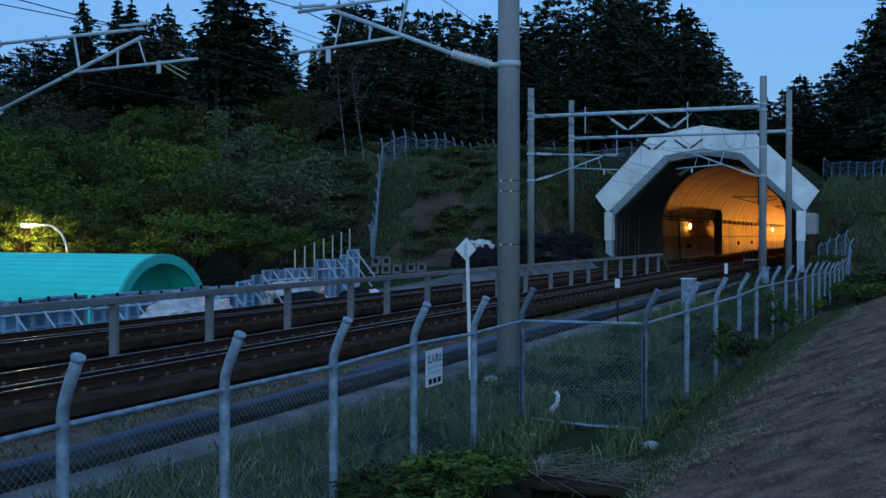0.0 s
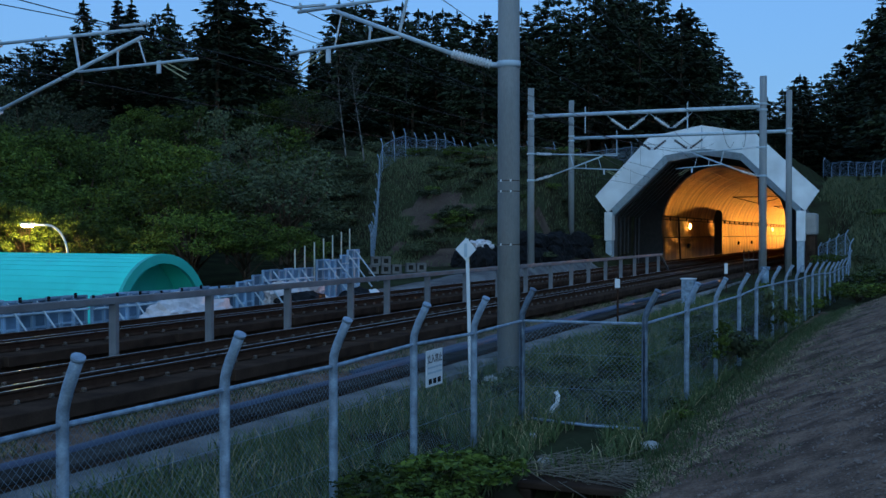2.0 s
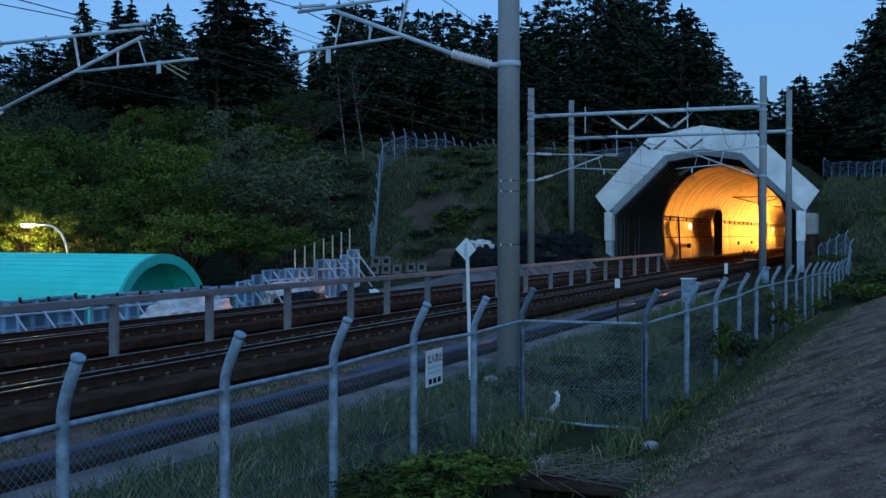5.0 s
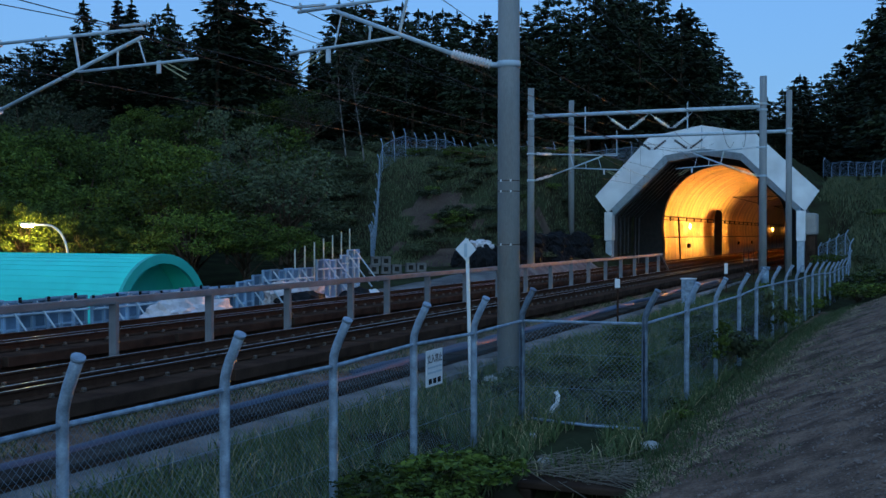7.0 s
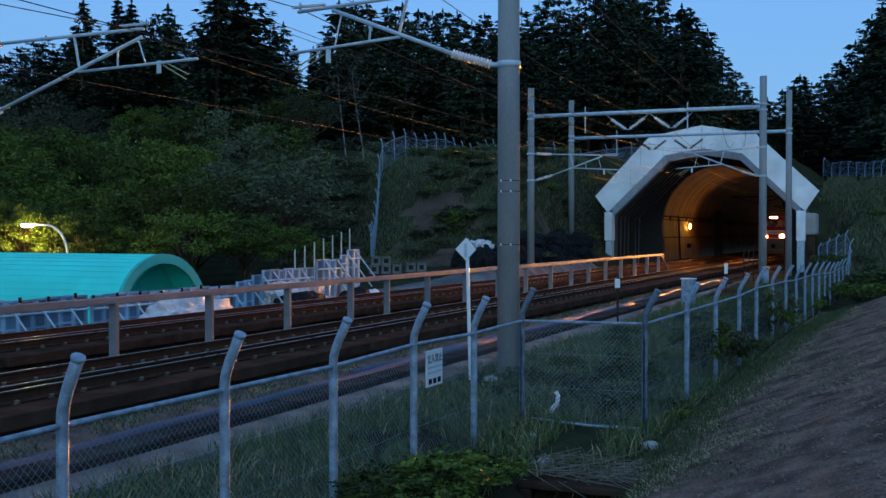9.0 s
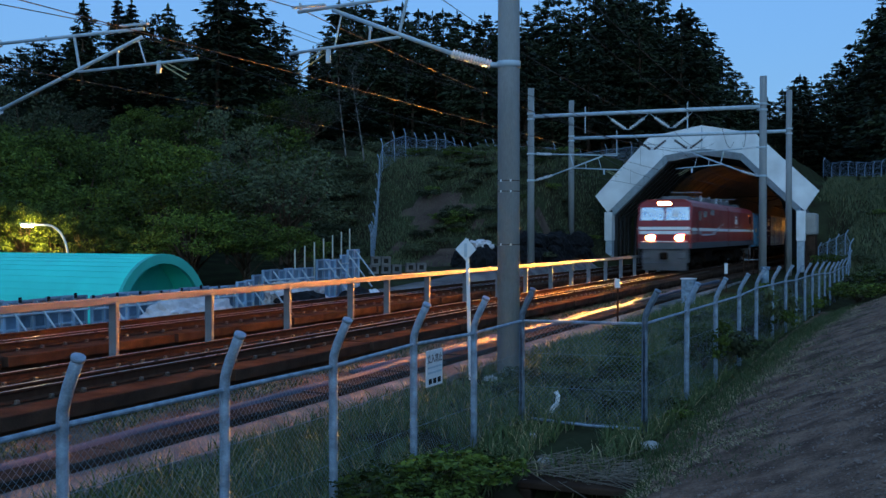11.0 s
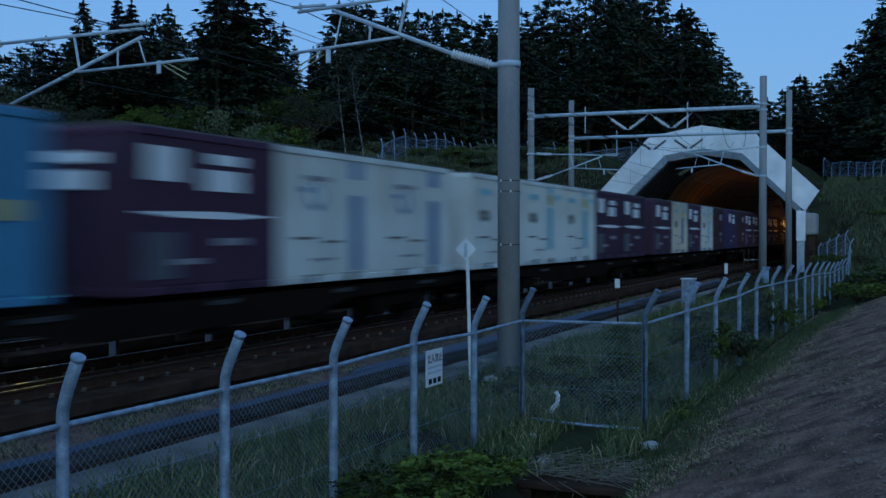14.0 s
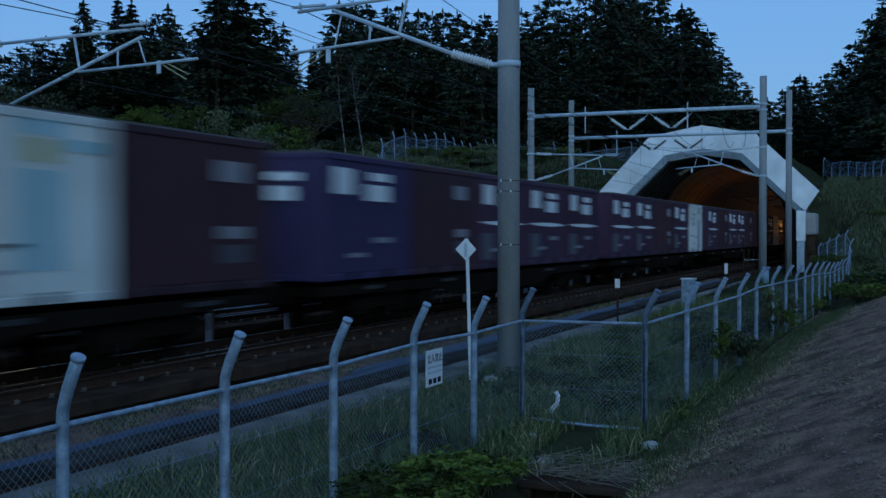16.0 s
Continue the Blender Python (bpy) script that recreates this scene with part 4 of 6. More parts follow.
    for i in range(11):
        y = 58 + 2.0 * i
        x = -21.3 - 0.25 * (i % 3) - 0.3 * max(0, 4 - i)
        lump("sack", x, y, 0.45, 0.85, 1.15, 0.9, M["black"], "large black sandbag stacked at the slope's foot", "sandbag", 10.0 + i, "sandbags")
        if i > 2:
            lump("sack", x - 0.2, y + 0.7, 1.45, 0.8, 1.1, 0.7, M["black"], "large black sandbag stacked at the slope's foot", "sandbag", 30.0 + i, "sandbags")
    lump("tarpaulin", -22.8, 60.5, 1.3, 0.7, 1.0, 0.35, M["tarp"], "pale tarpaulin lying on black sandbags", "tarpaulin", 7.0)
    for i, (x, y, z) in enumerate(((-25.3, 50.0, 0), (-24.6, 50.5, 0), (-24.0, 51.0, 0), (-25.2, 50.1, 0.5), (-24.6, 50.5, 0.5), (-23.1, 51.4, 0.1), (-22.5, 51.9, 0.1))):
        k = thing("concrete_block", pose(x * 0.75 - 6.6, y * 0.75 + 14.5, land(-24.5, 52.6) + 0.26 + z * 0.86, 0, 0, 35), "grey precast concrete block with a dark filling as inner shade", "concrete block", "concrete blocks")
        bm = bmesh.new()
        for u, w, sx, sz in ((0, 0.24, 0.66, 0.16), (0, -0.24, 0.66, 0.16), (-0.25, 0, 0.16, 0.5), (0.25, 0, 0.16, 0.5)):
            bm_box(bm, (sx, 0.5, sz), (u, 0, w + 0.1), bevel=0.01)
        part("shell", bm, M["gravel"], k)
        k.scale = (0.75, 0.75, 0.75)
        # dark box fills the opening and stands for the shade inside
        part("shade_fill", box((0.4, 0.3, 0.4), (0, 0.05, 0.1)), M["dark"], k)
    # gravel track beside the railway, at the slope's foot
    way = [(-25.5, 38.0), (-23.4, 45.0), (-20.9, 52.0), (-20.1, 60.0), (-19.9, 78.0)]
    bm, rows = bmesh.new(), []
    for (ax0, ay0), (bx0, by0) in zip(way, way[1:]):
        for k in range(8):
            x, y = ax0 + (bx0 - ax0) * k / 8, ay0 + (by0 - ay0) * k / 8
            rows.append([bm.verts.new((x + o, y, land(x + o, y) + e)) for o, e in ((-1.1, -0.1), (-0.95, 0.05), (-0.3, 0.07), (0.4, 0.06), (0.95, 0.05), (1.1, -0.1))])
    for r0, r1 in zip(rows, rows[1:]):
        for k in range(5):
            bm.faces.new((r0[k], r0[k + 1], r1[k + 1], r1[k]))
    tagged(new("gravel_track", mesh_of("gravel_track", bm, M["gravel"], True)), "grey gravel track at the foot of the cut slope", "path", kind="structure")
    # street lamp
    sx, sy = -35.5, 40.3
    s = thing("street_lamp", pose(sx, sy, land(sx, sy)), "curved-arm street lamp glowing warm white", "street lamp")
    dz = 2.48 - land(sx, sy)
    bm = bmesh.new()
    pts = [(0, 0, 0), (0, 0, dz - 1.6)] + [(-0.9 * (1 - math.cos(a)), -0.40 * (1 - math.cos(a)), dz - 1.6 + 1.55 * math.sin(a)) for a in np.linspace(0.15, 1.5, 9)] + [(-1.6, -0.68, dz - 0.03)]
    bm_sweep(bm, pts, 0.05, 10)
    part("pole", bm, M["porcelain"], s, smooth=True)
    part("head", box((0.66, 0.34, 0.12), (-1.72, -0.72, dz), Euler((0, 0, radians(23))), 0.04), M["grey_steel"], s)
    part("lamp_glass", box((0.46, 0.24, 0.09), (-1.73, -0.73, dz - 0.085), Euler((0, 0, radians(23))), 0.03), M["street_glow"], s, "glowing warm lamp glass")


# ---- lamps, cables and a screen in the tunnel ----
def build_tunnel_fittings():
    # the right-wall pair is out of view, added to light the left crown
    for x, y, turn in ((-18.52, 105.0, 0), (-18.52, 177.0, 0), (-18.52, 199.0, 0), (-8.78, 112.0, 180), (-8.78, 152.0, 180)):
        l = thing("tunnel_lamp", pose(x, y, 2.75, 0, 0, turn), "small warm wall lamp on the tunnel lining", "lamp", "tunnel lamps")
        part("bracket", box((0.2, 0.12, 0.12), (-0.05, 0, 0), bevel=0.01), M["grey_steel"], l)
        part("glass", box((0.12, 0.16, 0.45), (0.12, 0, 0), bevel=0.02), M["lamp_glow"], l, "glowing warm lamp glass")
    for z, r in ((3.55, 0.05), (1.75, 0.04)):
        c = thing("wall_cable", pose(0, 0, 0), "dark cable run on brackets along the tunnel wall", "cable", "wall cables")
        x = -18.52
        part("run", tube((x, 93.5, z), (x, 240, z), r, seg=6), M["black"], c)
        if z > 3:
            part("run", tube((x, 93.5, z - 0.28), (x, 240, z - 0.28), r * 0.7, seg=6), M["black"], c)
            for i in range(36):
                part("bracket", box((0.10, 0.06, 0.42), (x - 0.02, 96 + 4.0 * i, z - 0.14)), M["black"], c)
    s = thing("wall_screen", pose(-18.45, 120.5, 0), "dark steel screen standing out from the tunnel wall", "screen")
    bm = bmesh.new()
    bm_extrude(bm, [(-0.1, -0.2), (0.72, -0.2), (0.72, 4.3), (0.5, 4.6), (-0.1, 4.6)], -0.06, 0.06)
    part("plate", bm, M["dark"], s)
    p = thing("wall_pipe", pose(-18.42, 99.5, 0), "dark upright cable pipe on the tunnel wall", "pipe")
    part("run", tube((0.12, 0, -0.3), (-0.05, 0, 3.5), 0.07, seg=8), M["black"], p)
    for y, u in ((104.0, -18.1), (139, -18.3), (152, -18.3)):
        h = thing("wall_box", pose(u - 0.2, y, 0.95), "small dark junction box on the tunnel wall", "box", "wall boxes")
        part("body", box((0.3, 0.55, 0.4), (0, 0, 0), bevel=0.03), M["black"], h)
    for y in (118.0, 158.0):
        t = thing("drop_bracket", pose(CX, y, 0), "black drop bracket for the wires at the tunnel crown", "bracket", "drop brackets")
        part("stem", tube((0, 0, 7.6), (0, 0, 5.0), 0.07), M["black"], t)
        part("arm", tube((-2.6, 0, 5.9), (2.6, 0, 5.9), 0.04), M["black"], t)
        part("stay", tube((-2.6, 0, 5.9), (0, 0, 5.2), 0.03), M["black"], t)
        part("stay", tube((2.6, 0, 5.9), (0, 0, 5.2), 0.03), M["black"], t)


# ---- the freight train ----
SPEED = 26.6
FRONT12 = 31.34
TRAIN_X = -11.42
MOVERS = []


def train_rows(s, z=0.0):
    """Poses of a thing that stands s metres behind the locomotive's front."""
    return [(t, pose(TRAIN_X, FRONT12 - SPEED * (t - 12) + s, z)) for t in (0, 4, 8, 12, 16)]


def wheel_mesh():
    bm = bmesh.new()
    for sgn in (-1, 1):
        bm_tube(bm, (sgn * 0.47, 0, 0.43), (sgn * 0.60, 0, 0.43), 0.43, seg=20)
        bm_tube(bm, (sgn * 0.455, 0, 0.43), (sgn * 0.475, 0, 0.43), 0.455, seg=20)
    bm_tube(bm, (-0.7, 0, 0.43), (0.7, 0, 0.43), 0.075, seg=10)
    return mesh_of("wheelset", bm, M["underframe"])


def bogie(parent, y, me, span=1.05):
    bm = bmesh.new()
    for sgn in (-1, 1):
        bm_box(bm, (0.14, 2 * span + 0.9, 0.24), (sgn * 0.95, y, 0.56), bevel=0.03)
        for k in (-1, 1):
            bm_box(bm, (0.2, 0.34, 0.32), (sgn * 0.98, y + k * span, 0.46), bevel=0.04)
        bm_tube(bm, (sgn * 0.95, y, 0.45), (sgn * 0.95, y, 0.85), 0.12, seg=10)
    bm_box(bm, (1.9, 0.4, 0.22), (0, y, 0.66))
    b = part("bogie", bm, M["underframe"], parent)
    for k in (-1, 1):
        w = new("wheelset", me)
        w.parent = b
        w.matrix_basis = pose(0, y + k * span, 0.005)


def build_loco():
    l = thing("locomotive", pose(TRAIN_X, 300, 0), "red electric freight locomotive with white stripes and lit headlights", "locomotive")
    W = 1.40
    # two body halves with a chamfered roof edge and raked cab
    prof = [(-W, 1.28), (W, 1.28), (W, 3.46), (W - 0.10, 3.68), (W - 0.42, 3.84), (-W + 0.42, 3.84), (-W + 0.10, 3.68), (-W, 3.46)]

    def loft(rows, m, name, label=""):
        bm = bmesh.new()
        rr = [[bm.verts.new(p) for p in row] for row in rows]
        for a, b in zip(rr, rr[1:]):
            for i in range(len(a)):
                bm.faces.new((a[i], a[(i + 1) % len(a)], b[(i + 1) % len(b)], b[i]))
        bm.faces.new(rr[0][::-1])
        bm.faces.new(rr[-1])
        bmesh.ops.recalc_face_normals(bm, faces=bm.faces[:])
        return part(name, bm, m, l, label)

    def rake(z):
        return 0.0 if z < 2.45 else (z - 2.45) * 0.29

    def cross(y, cab=0, k=1.0):
        return [(u * k, y + cab * rake(w), w) for u, w in prof]
    loft([cross(0.0, 0, 0.985), cross(0.02, 0), cross(12.7, 0)], M["red"], "front_body", "red painted front body section")
    loft([cross(13.0, 0), cross(25.5, -1), cross(25.65, -1, 0.955)], M["red"], "rear_body", "red painted rear body section")
    # hollow front of the cab, with openings for the lamps
    q = 0.42
    for x0, x1, z0, z1 in ((-W, W, 1.28, 1.64), (-W, W, 2.02, 2.45), (-W, -1.0, 1.64, 2.02), (-0.52, 0.52, 1.64, 2.02), (1.0, W, 1.64, 2.02)):
        part("nose_panel", box((x1 - x0, q, z1 - z0), ((x0 + x1) / 2, -0.40 + q / 2, (z0 + z1) / 2)), M["red"], l)
    nose = bmesh.new()
    lo = [(-W, 2.45), (W, 2.45), (W, 3.46), (W - 0.1, 3.68), (-W + 0.1, 3.68), (-W, 3.46)]
    fr = [nose.verts.new((u, -0.40 + rake(w), w)) for u, w in lo]
    bk = [nose.verts.new((u, 0.01, w)) for u, w in lo]
    nose.faces.new(fr)
    for i in range(6):
        nose.faces.new((fr[i], fr[(i + 1) % 6], bk[(i + 1) % 6], bk[i]))
    bmesh.ops.recalc_face_normals(nose, faces=nose.faces[:])
    part("cab_brow", nose, M["red"], l, "red raked cab front round the windscreen")
    part("gangway", box((2.6, 0.5, 2.3), (0, 12.85, 2.42)), M["red_dark"], l, "dark bellows between the halves")
    # side bands, both sides
    for sgn in (-1, 1):
        for y0, y1 in ((-0.38, 12.7), (13.0, 25.48)):
            part("stripe", box((0.012, y1 - y0, 0.16), (sgn * (W + 0.004), (y0 + y1) / 2, 2.26)), M["cream"], l, "white waist stripe")
            part("skirt_band", box((0.03, y1 - y0, 0.32), (sgn * (W + 0.004), (y0 + y1) / 2, 1.42)), M["band_grey"], l, "grey lower body band")
        part("stripe", box((0.010, 3.2, 0.15), (sgn * (W + 0.004), 1.24, 2.08)), M["c_mark"], l, "grey stripe beside the cab")
        for y, n in ((9.6, 1), (14.6, 1), (18.1, 1), (6.6, 0)):
            bm = bmesh.new()
            for i in range(14):
                bm_box(bm, (0.02, 0.9, 0.035), (sgn * (W + 0.006), y, 2.45 + 0.065 * i))
            part("louvre", bm, M["red_dark"], l, "dark red louvred grille")
        for y in (1.55, 24.1):
            part("cab_door", box((0.02, 0.62, 1.75), (sgn * (W + 0.004), y, 2.35), bevel=0.01), M["red_dark"], l)
            part("cab_window", box((0.02, 0.55, 0.5), (sgn * (W + 0.006), y + (0.75 if y < 5 else -0.75), 3.0), bevel=0.01), M["window"], l, "dark cab side window")
        part("side_window", box((0.02, 1.0, 0.32), (sgn * (W + 0.006), 3.9, 3.12)), M["window"], l)
        part("side_window", box((0.02, 1.3, 0.3), (sgn * (W + 0.006), 6.4, 3.25)), M["window"], l)
        # pale wave emblem and the white plate mark
        bm = bmesh.new()
        v = [bm.verts.new((sgn * (W + 0.012), y, z)) for y, z in ((2.6, 2.0), (4.2, 2.04), (8.6, 2.02), (4.6, 1.93), (3.0, 1.92))]
        bm.faces.new(v)
        part("emblem", bm, M["silver_blue"], l, "pale blue-white wave emblem")
        bm = bmesh.new()
        lo = [bm.verts.new((sgn * (W + 0.012), y, 2.05 + 0.55 * math.sin((y - 6.2) / 4.4 * 1.5) ** 2 - 0.06)) for y in np.linspace(6.4, 10.6, 12)]
        hi = [bm.verts.new((sgn * (W + 0.012), y, 2.05 + 0.55 * math.sin((y - 6.2) / 4.4 * 1.5) ** 2 + 0.05)) for y in np.linspace(6.4, 10.6, 12)]
        for i in range(11):
            bm.faces.new((lo[i], lo[i + 1], hi[i + 1], hi[i]))
        part("emblem", bm, M["silver_blue"], l)
        part("plate_mark", box((0.012, 0.95, 0.34), (sgn * (W + 0.006), 16.3, 2.82)), M["cream"], l, "white plate mark")
        part("plate_mark", box((0.012, 0.85, 0.10), (sgn * (W + 0.006), 16.2, 3.12)), M["cream"], l)
        part("plate_mark", box((0.012, 2.0, 0.03), (sgn * (W + 0.006), 16.6, 2.48)), M["cream"], l)
        part("marker_lamp", box((0.02, 0.42, 0.06), (sgn * (W + 0.008), 22.6, 3.30)), M["amber"], l, "small amber side lamp")
    # cab fronts
    for e, y0, way in ((0, -0.40, 1), (1, 25.65, -1)):
        def fy(z, out):
            return y0 + way * (rake(z) - out)
        for u in (-0.655, 0.655):
            bm = bmesh.new()
            c = [(u - 0.625, 2.74), (u + 0.625, 2.74), (u + 0.60, 3.42), (u - 0.60, 3.42)]
            v = [bm.verts.new((a, fy(z, 0.012), z)) for a, z in c]
            bm.faces.new(v)
            bmesh.ops.solidify(bm, geom=bm.faces[:], thickness=0.02)
            part("windscreen", bm, M["screen"], l, "wide windscreen reflecting the pale sky")
        part("stripe", box((2.64, 0.02, 0.15), (0, fy(2.2, 0.006), 2.32)), M["cream"], l, "white front stripe")
        part("stripe", box((2.64, 0.02, 0.17), (0, fy(2.0, 0.006), 2.10)), M["cream"], l, "white front stripe")
        part("lower_front", box((2.62, 0.10, 0.34), (0, fy(1.4, 0.0), 1.40), bevel=0.02), M["loco_grey"], l)
        part("handrail", tube((-1.2, fy(1.5, 0.1), 1.62), (1.2, fy(1.5, 0.1), 1.62), 0.022), M["cream"], l)
        part("skirt", box((2.4, 0.45, 0.72), (0, y0 + way * 0.35, 0.88), bevel=0.05), M["loco_grey"], l, "grey front apron")
        part("coupler", box((0.32, 0.7, 0.36), (0, y0 - way * 0.15, 0.88), bevel=0.06), M["underframe"], l, "dark knuckle coupler")
        part("snow_plough", box((2.3, 0.14, 0.42), (0, y0 + way * 0.12, 0.33), Euler((radians(14 * way), 0, 0)), 0.02), M["loco_grey"], l, "grey snow plough")
        for u in (-0.9, 0.9):
            part("hose_box", box((0.4, 0.16, 0.34), (u, y0 + way * 0.08, 0.92), bevel=0.03), M["loco_grey"], l)
    part("white_notice", box((0.30, 0.012, 0.36), (0.55, rake(3.1) - 0.44, 3.08), Euler((radians(-17.7), 0, 0))), M["porcelain"], l, "white paper behind the windscreen")
    # lit headlights
    for x, z, r, w in ((-0.76, 1.83, 0.04, 0.16), (0.76, 1.83, 0.04, 0.16), (-0.17, 3.62, 0.04, 0.13), (0.17, 3.62, 0.04, 0.13)):
        y = -0.42 if z < 3 else -0.36
        bm = bmesh.new()
        a, b = 20, 0.0
        ring = [(math.cos(2 * math.pi * i / a), math.sin(2 * math.pi * i / a)) for i in range(a)]
        out0 = [bm.verts.new((x + w * 1.25 * cx, y, z + w * 0.68 * sz)) for cx, sz in ring]
        out1 = [bm.verts.new((x + w * 1.25 * cx, y + 0.41, z + w * 0.68 * sz)) for cx, sz in ring]
        for i in range(a):
            bm.faces.new((out0[i], out0[(i + 1) % a], out1[(i + 1) % a], out1[i]))
        h = part("headlight", bm, M["loco_grey"], l, "bright warm headlight")
        bm = bmesh.new()
        o = [bm.verts.new((x + w * 1.2 * cx, y + 0.01, z + w * 0.62 * sz)) for cx, sz in ring]
        q = [bm.verts.new((x + r * cx, y + 0.02, z + r * sz)) for cx, sz in ring]
        for i in range(a):
            bm.faces.new((o[i], o[(i + 1) % a], q[(i + 1) % a], q[i]))
        part("lens_ring", bm, M["head_ring"], h, "glowing lens ring")
        bm = bmesh.new()
        q = [bm.verts.new((x + r * cx, y + 0.02, z + r * sz)) for cx, sz in ring]
        p = [bm.verts.new((x + r * cx, y + 0.39, z + r * sz)) for cx, sz in ring]
        for i in range(a):
            bm.faces.new((q[i], q[(i + 1) % a], p[(i + 1) % a], p[i]))
        part("barrel", bm, M["black"], h)
        bm = bmesh.new()
        p = [bm.verts.new((x + r * cx, y + 0.39, z + r * sz)) for cx, sz in ring]
        bm.faces.new(p)
        part("bulb", bm, M["head_glow"], h, "bright warm bulb")
    # roof gear
    part("roof_walk", box((1.5, 24.2, 0.05), (0, 12.8, 3.87)), M["loco_grey"], l)
    for y, way in ((6.0, 1), (19.8, -1)):
        p = part("pantograph", box((1.1, 1.8, 0.08), (0, y, 3.98), bevel=0.01), M["loco_grey"], l, "folded grey pantograph")
        for u in (-0.45, 0.45):
            part("lower_arm", tube((u, y, 4.0), (u * 0.8, y + way * 1.5, 4.22), 0.03, seg=6), M["loco_grey"], p)
            part("upper_arm", tube((u * 0.8, y + way * 1.5, 4.22), (u, y - way * 0.1, 4.38), 0.02, seg=6), M["loco_grey"], p)
            part("foot", tube((u, y - 0.6, 3.85), (u, y - 0.6, 4.05), 0.06, seg=8), M["porcelain"], p)
        for k in (-0.25, 0.25):
            part("contact_strip", tube((-0.85, y + k, 4.40), (0.85, y + k, 4.40), 0.03, seg=6), M["loco_grey"], p)
    for y, ln, hh in ((3.2, 1.6, 0.22), (9.3, 2.6, 0.30), (11.6, 0.8, 0.25), (14.6, 1.4, 0.25), (16.8, 2.4, 0.30), (22.4, 1.6, 0.22)):
        part("roof_hatch", box((1.4, ln, hh), (0, y, 3.86 + hh / 2), bevel=0.05), M["loco_grey"], l, "grey roof equipment cover")
    for y in (8.0, 10.9, 13.8, 15.7, 18.3):
        bm = bmesh.new()
        insulator(bm, (0.5, y, 3.88), (0.5, y, 4.3), 0.07, 5)
        part("insulator", bm, M["porcelain"], l, "pale roof insulator")
    # underframe
    part("tank", box((2.3, 2.4, 0.75), (0, 6.9, 0.80), bevel=0.06), M["underframe"], l)
    part("tank", box((2.3, 2.4, 0.75), (0, 19.2, 0.80), bevel=0.06), M["underframe"], l)
    part("frame", box((2.2, 25.0, 0.25), (0, 12.8, 1.15)), M["underframe"], l)
    me = wheel_mesh()
    for y in (3.4, 10.0, 15.8, 22.3):
        bogie(l, y, me, 1.2)
    MOVERS.append((l, 0.0, 0.0))


def container_shapes(ln):
    """Meshes for the pieces of a ribbed container of that length."""
    return {
        "body": box((2.40, ln - 0.04, 2.44), (0, ln / 2, 1.26)),
        "rib": box((0.03, 0.10, 2.2), (0, 0, 0), bevel=0.008),
        "corner_post": box((0.10, 0.12, 2.5), (0, 0, 0), bevel=0.015),
        "side_rail": box((0.08, ln, 0.12), (0, 0, 0), bevel=0.015),
        "end_rail": box((2.3, 0.08, 0.12), (0, 0, 0), bevel=0.015),
        "fork_pocket": box((0.02, 0.30, 0.14), (0, 0, 0)),
    }


def container_shell(c, ln, m):
    me = {k: mesh_of(k, bm, M["black"] if k == "fork_pocket" else m) for k, bm in container_shapes(ln).items()}
    piece("body", me["body"], c, pose(0, 0, 0))
    n = int(ln / 0.29)
    for sgn in (-1, 1):
        for i in range(n):
            piece("rib", me["rib"], c, pose(sgn * 1.21, 0.28 + i * (ln - 0.56) / (n - 1), 1.26))
        for y in (0.06, ln - 0.06):
            piece("corner_post", me["corner_post"], c, pose(sgn * 1.18, y, 1.25))
        for z in (0.07, 2.45):
            piece("side_rail", me["side_rail"], c, pose(sgn * 1.19, ln / 2, z))
        for k in range(2):
            piece("fork_pocket", me["fork_pocket"], c, pose(sgn * 1.225, ln * (0.3 + 0.4 * k), 0.10))
    for y in (0.03, ln - 0.03):
        for z in (0.07, 2.45):
            piece("end_rail", me["end_rail"], c, pose(0, y, z))


